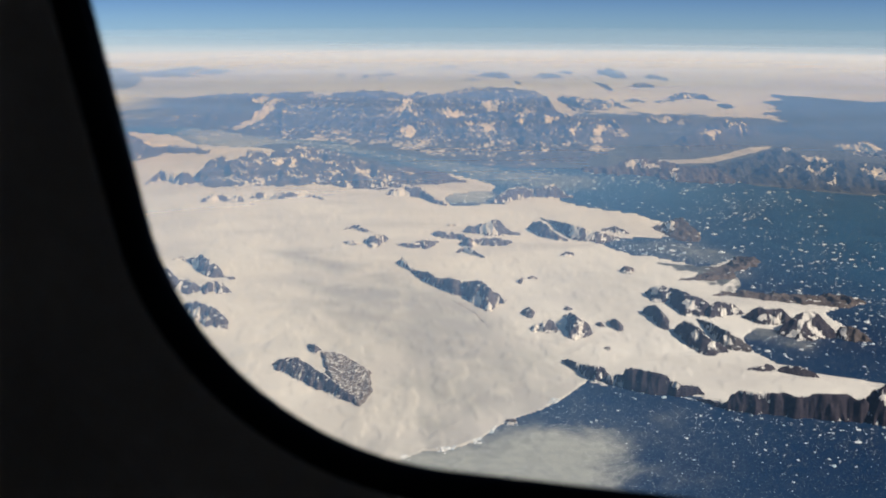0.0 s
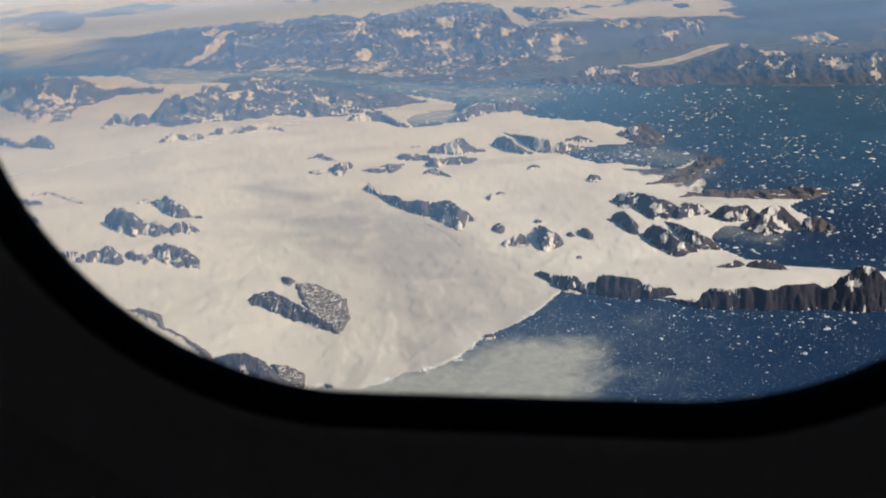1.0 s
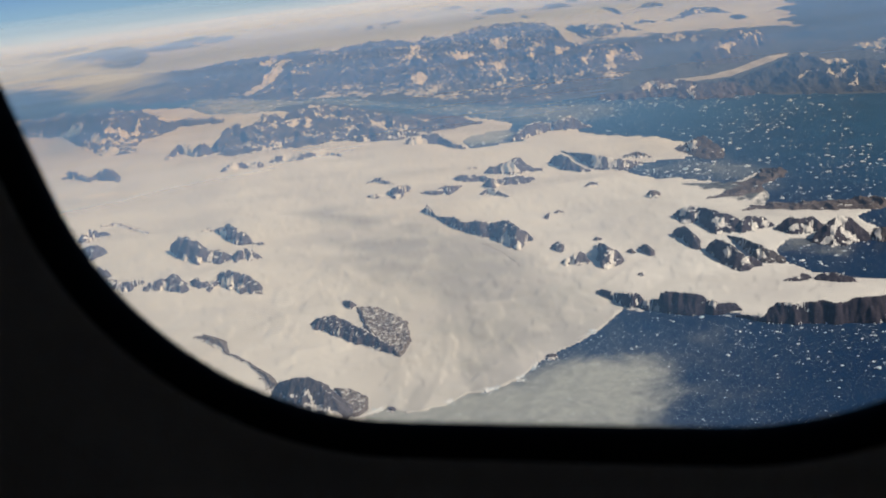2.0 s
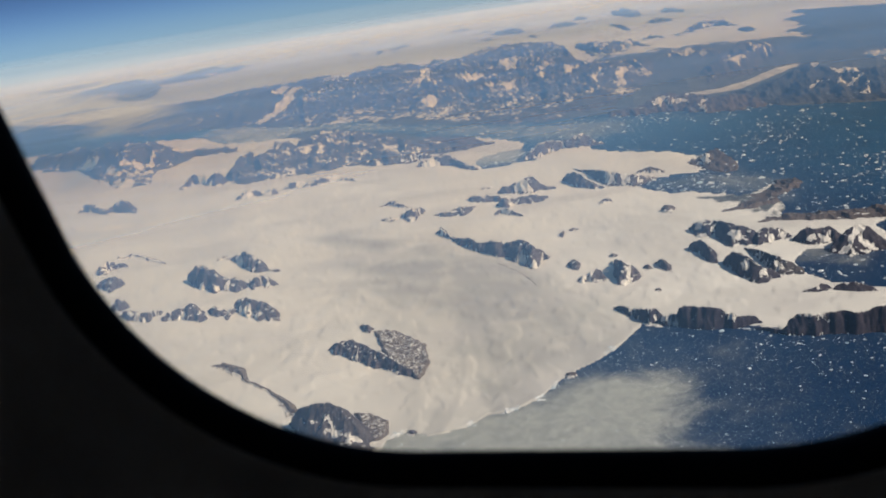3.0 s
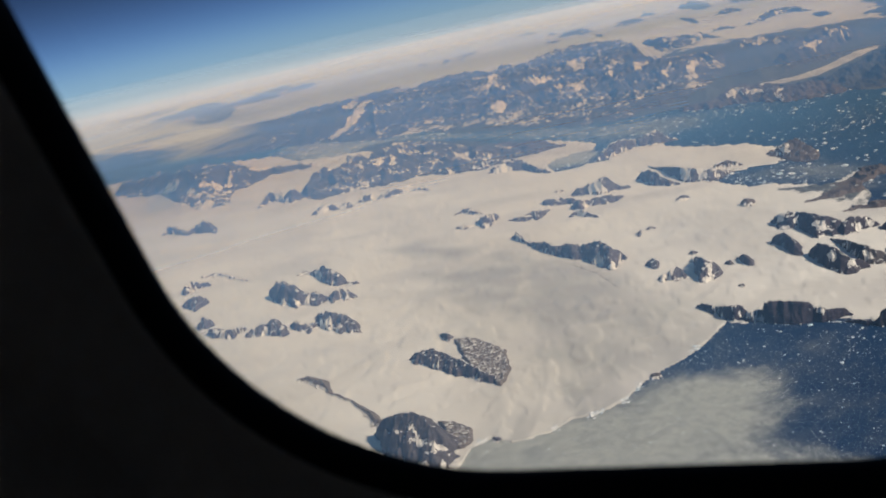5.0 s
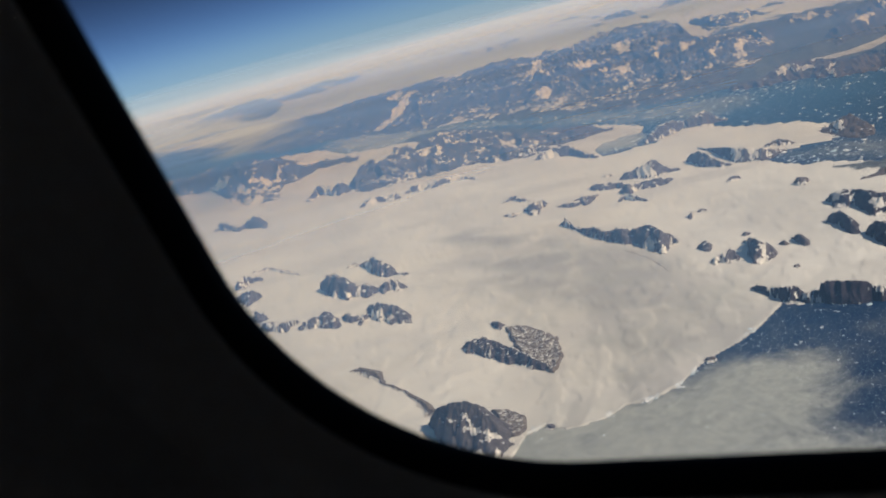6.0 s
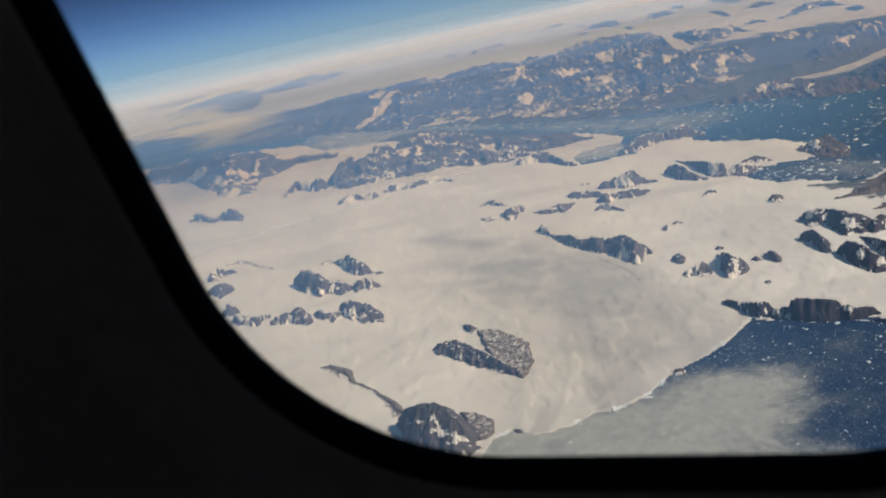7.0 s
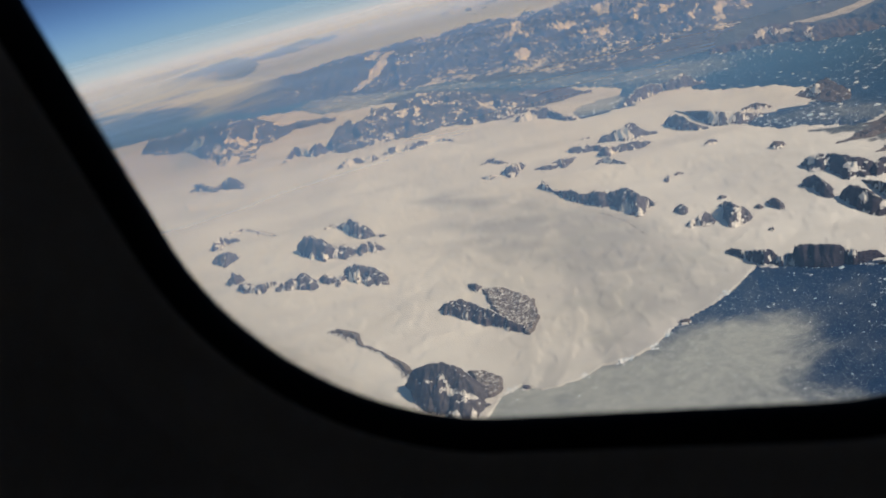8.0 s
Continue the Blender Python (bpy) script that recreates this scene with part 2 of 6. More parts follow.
SEA_CLIFF = rock_material("dark brown sea cliff rock", (0.022, 0.018, 0.028), (0.04, 0.032, 0.044), (0.078, 0.062, 0.068), 0.92, 0.99, 0.6, 0.3)
PENINSULA = rock_material("dark snow-patched rock", (0.026, 0.022, 0.031), (0.048, 0.04, 0.052), (0.1, 0.083, 0.086), 0.93, 1.0, 1.1, 0.3)
COAST = rock_material("snow-streaked rock", (0.052, 0.045, 0.054), (0.095, 0.081, 0.092), (0.18, 0.157, 0.152), 0.84, 0.92, 1.0, 0.3)
COAST_RANGE = rock_material("snow-streaked mountain rock", (0.058, 0.053, 0.057), (0.105, 0.095, 0.099), (0.17, 0.15, 0.145), 0.96, 1.03, 1.1, 0.22, 0.4, zones=0.045)
# grey-blue of the distant haze is put into this low land's base colour
LOWLAND = rock_material("haze-grey lowland", (0.055, 0.064, 0.07), (0.085, 0.098, 0.104), (0.13, 0.138, 0.138), 1.08, 1.25, 0.6, 0.03, 0.12, zones=0.012)
BROWN = rock_material("brown shore rock", (0.065, 0.052, 0.05), (0.115, 0.092, 0.085), (0.19, 0.155, 0.135), 1.03, 1.12, 0.8, 0.3)
MOUNTAIN = rock_material("brown mountain rock", (0.055, 0.047, 0.05), (0.095, 0.082, 0.083), (0.15, 0.13, 0.125), 0.90, 0.95, 0.5, 0.25)
RUBBLE = rock_material("rubble moraine", (0.075, 0.062, 0.056), (0.15, 0.124, 0.108), (0.24, 0.205, 0.175), 0.95, 1.1, 1.1, 1.0)
WATER = water_material()
BERG = berg_material()
# distance haze set by hand: (distance from the eye, density) for each sheet
LOW_HAZE = haze_sheet_material("blue haze", [(150, 0.17), (300, 0.31), (450, 0.46), (800, 0.67), (1300, 0.74), (1600, 0.5), (2050, 0.0)], (0.28, 0.57, 1.0), 1.15, True)
HIGH_HAZE = haze_sheet_material("pale mist", [(600, 0.0), (1000, 0.25), (1250, 0.52), (1500, 0.3), (1900, 0.0)], (0.9, 0.95, 1.0), 1.3)
TOP_HAZE = haze_sheet_material("thin pale mist", [(250, 0.0), (450, 0.13), (600, 0.26), (800, 0.22), (1100, 0.1), (1500, 0.0)], (0.72, 0.85, 1.0), 2.0)
PANEL = plastic_material("grey cabin panel", (0.86, 0.82, 0.76), 0.5)
CABIN = plastic_material("light grey cabin lining", (0.90, 0.89, 0.87), 0.7)
LIP = plastic_material("black rubber seal", (0.012, 0.012, 0.012), 0.85)
CARPET = plastic_material("grey carpet", (0.30, 0.29, 0.27), 0.95, 1400.0)
PANE = pane_material()


# ---- mesh and noise helpers ----
def mesh_from(name, verts, quads, material, smooth=True):
    me = bpy.data.meshes.new(name)
    n = quads.shape[1]
    me.vertices.add(len(verts))
    me.vertices.foreach_set("co", np.ascontiguousarray(verts, dtype=np.float32).ravel())
    me.loops.add(quads.size)
    me.loops.foreach_set("vertex_index", np.ascontiguousarray(quads, dtype=np.int32).ravel())
    me.polygons.add(len(quads))
    me.polygons.foreach_set("loop_start", np.arange(0, quads.size, n, dtype=np.int32))
    me.polygons.foreach_set("use_smooth", np.full(len(quads), smooth))
    me.update(calc_edges=True)
    me.materials.append(material)
    return me


def grid_quads(rows, cols):
    i = np.arange(rows * cols).reshape(rows, cols)
    return np.stack([i[:-1, :-1], i[:-1, 1:], i[1:, 1:], i[1:, :-1]], -1).reshape(-1, 4)


def lattice(ix, iy, seed):
    h = (ix.astype(np.int64) * 374761393 + iy.astype(np.int64) * 668265263 + seed * 974711) & 0xFFFFFFFF
    h = ((h ^ (h >> 13)) * 1274126177) & 0xFFFFFFFF
    return ((h ^ (h >> 16)) & 0xFFFF) / 65535.0


def value_noise(x, y, seed):
    ix, iy = np.floor(x), np.floor(y)
    fx, fy = x - ix, y - iy
    ux, uy = fx * fx * fx * (fx * (fx * 6 - 15) + 10), fy * fy * fy * (fy * (fy * 6 - 15) + 10)
    a, b = lattice(ix, iy, seed), lattice(ix + 1, iy, seed)
    c, d = lattice(ix, iy + 1, seed), lattice(ix + 1, iy + 1, seed)
    return (a + (b - a) * ux) * (1 - uy) + (c + (d - c) * ux) * uy


def fbm(x, y, seed, octaves=5, gain=0.5, ridged=False):
    total, amp, norm = 0.0, 1.0, 0.0
    for o in range(octaves):
        v = value_noise(x, y, seed + 17 * o)
        if ridged:
            v = (1 - np.abs(2 * v - 1)) ** 1.5
        total, norm, amp = total + v * amp, norm + amp, amp * gain
        x, y = x * 2.03 * 0.8 - y * 2.03 * 0.6 + 3.1, x * 2.03 * 0.6 + y * 2.03 * 0.8 - 7.7
    return total / norm


def inside_distance(x, y, poly):
    """Distance to the outline, positive inside."""
    p = np.array(poly, dtype=float)
    best, odd = np.full(x.shape, 1e18), np.zeros(x.shape, bool)
    for (ax, ay), (bx, by) in zip(p, np.roll(p, -1, 0)):
        ex, ey = bx - ax, by - ay
        s = np.clip(((x - ax) * ex + (y - ay) * ey) / (ex * ex + ey * ey + 1e-9), 0, 1)
        best = np.minimum(best, (x - ax - s * ex) ** 2 + (y - ay - s * ey) ** 2)
        cross = (ay > y) != (by > y)
        odd ^= cross & (x < ex * (y - ay) / (ey + 1e-12) + ax)
    return np.sqrt(best) * np.where(odd, 1, -1)


def step(v, a, b):
    s = np.clip((v - a) / (b - a), 0, 1)
    return s * s * (3 - 2 * s)


def curved(x, y, h):
    return h - EYE - (x * x + y * y) / (2 * EARTH)


# ---- the plan: coast lines ----
NEAR_LAND = [(-19.6, 189.5), (-16.7, 197.1), (-11.5, 200.4), (-6.9, 195.6), (2, 197.3), (7.9, 201.6), (13.4, 201.4), (21.7, 205.8), (30, 215.9), (40.4, 223.3), (48.4, 230.9), (56.3, 240), (60.8, 236.2)] \
    + [(63.5, 239.7), (76, 232.4), (85.3, 226.5), (90.3, 222.7), (99.7, 218.6), (112.6, 215.9), (122.6, 214), (135.2, 209), (144, 205.2), (153.6, 210.3), (157.4, 226.1), (148.5, 231.4), (136.4, 236.7), (125.7, 242.7), (121.5, 244.8), (114.5, 252.9), (113.3, 258.4), (110.7, 264.6), (114.3, 273.6)]
NEAR_LAND += [(120.4, 280.1), (128.8, 276.9), (139.8, 271.6), (148.9, 268.8), (152.8, 273.6), (151.3, 286.8), (151.2, 294.9), (162.6, 301.1), (171.6, 303.9), (167.6, 310.6), (146.4, 316.4), (128.1, 319.6), (133.3, 327.3), (135.7, 339), (135.6, 347.9), (151.6, 358), (153.3, 365.3), (144, 366.8), (133.4, 358), (125.6, 356.2), (122.8, 362), (113.3, 370.4), (104.5, 373.7), (98.2, 387.4), (95.5, 397), (107, 401.4), (127.1, 402.6), (142.6, 401.1), (147.5, 411.2), (139.1, 427.5), (130.8, 441.8), (126.9, 453.4), (107.2, 469.5)]
NEAR_LAND += [(94.4, 487.7), (98.1, 505.9), (78.8, 515), (61.1, 480.8), (49, 480.1), (35.5, 480.1), (32.1, 493.6), (39.7, 509.3), (59.3, 513.7), (65, 532.3), (45.2, 569)] \
    + [(18, 589.1), (-10.8, 642.4), (-62.8, 711.7), (-80.8, 717.1), (-104.9, 696.6), (-142.7, 716.4), (-171, 772.3), (-209.5, 794.3), (-265.4, 801.6), (-322.2, 822.6), (-376.9, 832.5), (-467.4, 859.6)]
NEAR_LAND += [(-800, 200), (-600, -200), (-60, -150), (-45, 100), (-40, 150)]
FAR_LAND = [(-688.5, 1156.4), (-593.6, 1108.4), (-434.7, 970.9), (-377.2, 913.8), (-334.3, 936.7), (-284, 962.6), (-175.5, 849.7), (-129.6, 782), (-103.4, 762.3), (-64.7, 743.4), (-41.3, 725.8), (-18.8, 680.1), (21, 641.4), (57, 609.1), (91.9, 592.4), (122.7, 582.1), (155.1, 568.9), (169.2, 546.5), (191, 550.3), (207.2, 556.6)] \
    + [(212.1, 526.1), (232.5, 509.6), (250.8, 498.5), (272.7, 489.5), (301.6, 488.8), (341.8, 482.6)] + [(2600, 900), (3300, 3600), (0, 4600), (-3300, 3600), (-2600, 700)]
FRONT_ICE = [(-35.2, 170.8), (-32.4, 203.8), (-18.5, 209.2), (-4.4, 207.1), (9.6, 206), (21.2, 208), (30.6, 212.3), (40.7, 212.4), (49.5, 210.2), (56.2, 208.9), (57.7, 200.4), (55.6, 191.1), (51, 185.6), (47.9, 180.7), (45.8, 176.3), (49.2, 171.7), (54.9, 168.3), (61.6, 161.5), (56.4, 143.8)]
INLET_ICE = [(28.3, 516.3), (37.7, 529.2), (59.6, 519.7), (62, 503), (51.3, 482.5), (30.5, 487.9)]
FJORD_ICE = [(-166.8, 751.1), (-168.3, 811.3), (-148.5, 808.8), (-125.6, 789.9), (-102.6, 752.3), (-63.9, 733.6), (-19, 692.3), (21, 645), (76.2, 586.9), (109.9, 573.5), (129.3, 551.4), (121.1, 518.7), (94.2, 514.4), (50.4, 553.8), (32.5, 589), (-19, 657.1), (-80.1, 711.1), (-102.4, 677.2), (-131.6, 700.8)]
SILT = [(-369.4, 892.7), (-289.6, 882), (-172.6, 835.6), (-41.7, 732.7), (57.8, 617.2), (129.2, 594.7), (190.5, 558.7), (221.8, 533.9), (360, 470), (330, 320), (185, 325), (165, 400), (190.3, 459.5), (159.4, 446.8), (132.3, 432.8), (107.3, 501.4), (48.3, 536), (-18.9, 634.7), (-101.9, 669.6), (-214.3, 793.2)]
BAY_ICE = [(106.6, 282), (116.6, 285), (126.9, 286.2), (130.7, 276.9), (137.8, 267.5), (129.4, 257.8), (119.6, 264.6), (113.1, 270.6)]
COVE_ICE = [(96, 399), (111.7, 399.5), (143, 398.6), (151.5, 379.5), (154, 355.2), (139.3, 330.9), (134.1, 337.9), (128, 356.2), (109.2, 372.9)]
SHORE = [(103.2, 369.2), (121.2, 364.5), (132.3, 368.2), (149, 366.9), (152.3, 351.1), (139.6, 321.1), (126, 314.2), (116.9, 324.9), (109.8, 343.9)]
FJORD_SHORE = [(-76.8, 669.2), (-61.1, 683.6), (-43.8, 673.2), (-26.8, 647.8), (-11.1, 614.9), (3.4, 593.6), (16.9, 571.7), (25.6, 545.3), (28.2, 579.7), (12.2, 624), (-18.9, 672.9), (-54.1, 711.6), (-81.5, 724.4), (-101.2, 701.5)]
VALLEY_ICE = [(169.3, 611.3), (193.4, 609.7), (223.7, 619.9), (257.6, 651.6), (285.6, 664.7), (279.2, 648.2), (253.1, 625.8), (216.6, 595.7), (188.9, 593.7)]
BARE = [(-19.5, 179.6), (-5.7, 181.1), (11.4, 186.8), (32.2, 199.3), (55.8, 224.4), (57.2, 240.5), (52.2, 259.4), (37.4, 283), (28.4, 312.9), (8.1, 342.8), (-14.2, 326.2), (-28.2, 301.9), (-18.3, 268.1), (-3.4, 250.1), (-3.6, 230.2), (-11.9, 209.5), (-18.3, 197.1)]

SMUDGES = [[(-48.3, 386.5), (-33.5, 388.2), (-13.9, 363.2), (3.5, 341.1), (0.8, 332.2), (-18.6, 348.4), (-37.6, 369.8)], [(-31.7, 338.8), (-14.2, 339.9), (9.1, 328.9), (28.4, 313.9), (34.9, 291.3), (28.7, 275.3), (12.2, 293), (-6.6, 305.6), (-22.7, 322.3)],
           [(-20.6, 312.9), (10, 290.1), (28.7, 275.3), (33.8, 253.8), (23.4, 240.8), (12.7, 261.2), (-3.6, 284.1)], [(23.4, 240.8), (37.6, 247.5), (48.3, 247.1), (43.2, 232.3), (29.6, 222.5), (19.9, 222.9)]]
MIST = [(-524.3, 1209.1), (-404.6, 1116.4), (-253.7, 862.1), (-179.8, 721), (-156.1, 642.1), (-158.7, 595.5), (-186.7, 591.4), (-230.7, 613.9), (-279.5, 622.7)]


FLOW = [(-80.5, 445.2), (-37.8, 378.5), (-9.9, 327.3), (5.6, 279.6), (9, 240.6), (7.3, 208.7), (1.6, 192.9)]


def flow_lines(x, y):
    """Streaks along the glacier's run: noise drawn out along its axis."""
    best, across, along_at, run = np.full(x.shape, 1e18), np.zeros(x.shape), np.zeros(x.shape), 0.0
    for (ax, ay), (bx, by) in zip(FLOW, FLOW[1:]):
        ex, ey = bx - ax, by - ay
        length = math.hypot(ex, ey)
        s = np.clip(((x - ax) * ex + (y - ay) * ey) / length ** 2, 0, 1)
        d = np.hypot(x - ax - s * ex, y - ay - s * ey)
        closer = d < best
        side = np.sign(ex * (y - ay) - ey * (x - ax))
        best, across = np.where(closer, d, best), np.where(closer, d * side, across)
        along_at = np.where(closer, run + s * length, along_at)
        run += length
    wob = (fbm(x / 25, y / 25, 31, 3) - 0.5) * 10
    return fbm((across + wob) / 5.5, along_at / 70, 32, 5, 0.6)


def coast(x, y, seed, poly):
    r = np.hypot(x, y)
    wobble = (fbm(x / 14, y / 14, seed, 5) - 0.5) * np.clip(r / 120, 1, 8)
    return inside_distance(x, y, poly) + wobble


def land_height(x, y):
    near, far = coast(x, y, 11, NEAR_LAND), coast(x, y, 12, FAR_LAND)
    roll = (fbm(x / 45, y / 45, 21, 5) - 0.5) * 2.2 + (fbm(x / 9, y / 9, 22, 4) - 0.5) * 0.25
    h1 = np.where(near > 0, (0.04 + 0.22 * step(fbm(x / 5, y / 5, 26, 3), 0.48, 0.62)) * step(near, 0, 0.35) + 0.8 * step(near, 0, 24) + roll * step(near, 2, 24), -1.5)
    hills = 6.5 * fbm(x / 42, y / 42, 23, 6, 0.55, ridged=True) * step(far, 3, 40) * step(far, 420, 160) * step(x / (np.abs(y) + 1), 0.1, 0.2) * step(inside_distance(x, y, VALLEY_ICE), 12, -25)
    h2 = hills + np.where(far > 0, 0.5 * step(far, 0, 3) + 1.5 * step(far, 20, 120) + 6.0 * step(far, 150, 420) + roll * 1.5 * step(far, 20, 200), -1.5)
    return np.maximum(h1, h2)


def polar(fine, coarse, rows, near=25.0):
    """Bearings all round, closer together ahead; distances even in the angle below eye level."""
    ahead = np.linspace(-radians(46), radians(46), fine)
    rest = np.linspace(radians(46), 2 * math.pi - radians(46), coarse)[1:]
    az = np.concatenate([ahead, rest])
    horizon = math.sqrt(2 * EYE / EARTH)
    dip = np.tan(np.linspace(math.atan(EYE / near), horizon * 1.0004, rows))
    r = EARTH * (dip - np.sqrt(np.maximum(dip * dip - 2 * EYE / EARTH, 0)))
    r = np.concatenate([[0.5], r[r < 900], np.arange(900, 2000, 14), np.arange(2000, 4000, 28), [4000, 4400, 4900]])
    rr, aa = np.meshgrid(r, az, indexing="ij")
    return rr * np.sin(aa), rr * np.cos(aa), len(r), len(az)


# ---- ground and water ----
gx, gy, nr, na = polar(1000, 90, 640)
gh = land_height(gx, gy)
ground = new("ground", mesh_from("ground", np.stack([gx, gy, curved(gx, gy, gh)], -1).reshape(-1, 3), grid_quads(nr, na)[:, ::-1], SNOW))
bare = np.maximum(step(inside_distance(gx, gy, BARE), -18, 25), step(inside_distance(gx, gy, VALLEY_ICE), -10, 10))
ground.data.attributes.new("bare_ice", "FLOAT", "POINT").data.foreach_set("value", bare.ravel().astype(np.float32))
ground.data.attributes.new("flow", "FLOAT", "POINT").data.foreach_set("value", flow_lines(gx, gy).ravel().astype(np.float32))
smudge = np.maximum.reduce([step(inside_distance(gx, gy, p), -9, 7) for p in SMUDGES])
ground.data.attributes.new("smudge", "FLOAT", "POINT").data.foreach_set("value", smudge.ravel().astype(np.float32))
far_in = inside_distance(gx, gy, FAR_LAND)
seaward = step(gx / (np.abs(gy) + 1), 0.1, 0.25)
rocky = np.where(far_in > 0, step(far_in, 150 + 200 * seaward, 30 + 140 * seaward), 0) * (gy < 1500)
rocky = rocky * step(inside_distance(gx, gy, VALLEY_ICE), 8, -8)
rocky = np.maximum(rocky, 0.37 * step(inside_distance(gx, gy, SHORE), -6, 10))
rocky = np.maximum(rocky, step(inside_distance(gx, gy, FJORD_SHORE), -6, 4))
ground.data.attributes.new("bare_rock", "FLOAT", "POINT").data.foreach_set("value", rocky.ravel().astype(np.float32))
tagged(ground, "cream-white glacier ice sheet with grey flow streaks", "ice sheet", kind="structure")

wx, wy, nr, na = polar(420, 60, 300)
water = new("water", mesh_from("water", np.stack([wx, wy, curved(wx, wy, 0 * wx)], -1).reshape(-1, 3), grid_quads(nr, na)[:, ::-1], WATER))
brash = np.maximum.reduce([step(inside_distance(wx, wy, FRONT_ICE), -13, 14), 0.27 * step(inside_distance(wx, wy, FRONT_ICE), -60, -2), 0.95 * step(inside_distance(wx, wy, INLET_ICE), -6, 6), 0.42 * step(inside_distance(wx, wy, BAY_ICE), -4, 5), 0.42 * step(inside_distance(wx, wy, COVE_ICE), -14, 14),
                           (0.85 - 0.3 * step(wx, -120, 20)) * step(inside_distance(wx, wy, FJORD_ICE), -30, 20), 0.1 + 0 * wx])
water.data.attributes.new("brash_ice", "FLOAT", "POINT").data.foreach_set("value", brash.ravel().astype(np.float32))
silty = step(inside_distance(wx, wy, SILT), -70, 60)
water.data.attributes.new("glacial_silt", "FLOAT", "POINT").data.foreach_set("value", silty.ravel().astype(np.float32))
tagged(water, "deep blue sea strewn with brash ice", "sea", kind="structure")


# ---- mountains ----
def land_grid(x0, x1, y0, y1):
    far = math.hypot(0.5 * (x0 + x1), 0.5 * (y0 + y1))
    px = far / 1644
    dx, dy = px * 1.6, px * 1.6 * min(max(far / 200, 1.2), 3.2)
    xs, ys = np.arange(x0, x1 + dx, dx), np.arange(y0, y1 + dy, dy)
    return np.meshgrid(xs, ys)


def pieces_of(q, count):
    """A label for each vertex: the separate pieces that the faces q make."""
    root = np.arange(count)
    while True:
        low = root[q].min(1)
        after = root.copy()
        np.minimum.at(after, q.ravel(), np.repeat(low, q.shape[1]))
        after = after[after]
        if (after == root).all():
            return root
        root = after


def place_rock(name, made, label, category, group):
    """One thing for each outcrop: a lone mesh, or its rock and its snow under an empty at its foot."""
    for pair, middle, foot in made:
        if len(pair) == 1:
            tagged(new(name, pair[0]), label, category, group)
            continue
        thing = tagged(new(name), label, category, group)
        thing.location = (float(middle[0]), float(middle[1]), float(foot))
        for me in pair:
            look_ = "smooth white snow patch" if me.name.startswith("snow") else ""
            ob = new(me.name.split(".")[0], me)
            ob.parent = thing
            ob.matrix_parent_inverse = Matrix.Translation(thing.location).inverted()
            if look_:
                ob["label"] = look_


def keep_above(name, x, y, h, ice, material, gully=None, cap=0.0):
    """A mesh of the part that rises out of the ice, with its skirt just below it."""
    q = grid_quads(*x.shape)
    up = (h > ice - 0.12).ravel()
    q = q[up[q].any(1)]
    h = np.maximum(h, ice - 0.5)
    v = np.stack([x, y, curved(x, y, h)], -1).reshape(-1, 3)
    root = pieces_of(q, len(v))
    smooth_h = h.copy()
    smooth_h[1:-1, 1:-1] = sum(h[1 + i:h.shape[0] - 1 + i, 1 + j:h.shape[1] - 1 + j] for i in (-1, 0, 1) for j in (-1, 0, 1)) / 9
    sy, sx = np.gradient(smooth_h, y[1, 0] - y[0, 0], x[0, 1] - x[0, 0])
    steep = np.hypot(sx, sy).ravel()
    made = []
    for piece in np.unique(root[q[:, 0]]):
        part_q = q[root[q[:, 0]] == piece]
        if len(part_q) >= 30:
            is_snow = (steep[part_q].mean(1) < cap) if cap else np.zeros(len(part_q), bool)
            lots = []
            if is_snow.any():                          # small scraps of snow stay on the rock
                label = pieces_of(part_q[is_snow], len(v))[part_q[is_snow][:, 0]]
                names, counts = np.unique(label, return_counts=True)
                large = names[counts >= 40]
                where = np.flatnonzero(is_snow)
                is_snow[:] = False
                for k in large:
                    is_snow[where[label == k]] = True
                    lots.append((part_q[where[label == k]], "snow_patch", SNOW))
            pair = []
            for faces_, kind, mat in [(part_q[~is_snow], "rock_face", material)] + lots:
                if len(faces_):
                    used, q2 = np.unique(faces_, return_inverse=True)
                    me = mesh_from(kind, v[used], q2.reshape(-1, 4), mat, smooth=False)
                    if gully is not None:
                        me.attributes.new("gully_snow", "FLOAT", "POINT").data.foreach_set("value", gully.ravel()[used].astype(np.float32))
                    pair.append(me)
            made.append((pair, v[part_q[:, 0]].mean(0), v[part_q.ravel(), 2].min()))
    return made


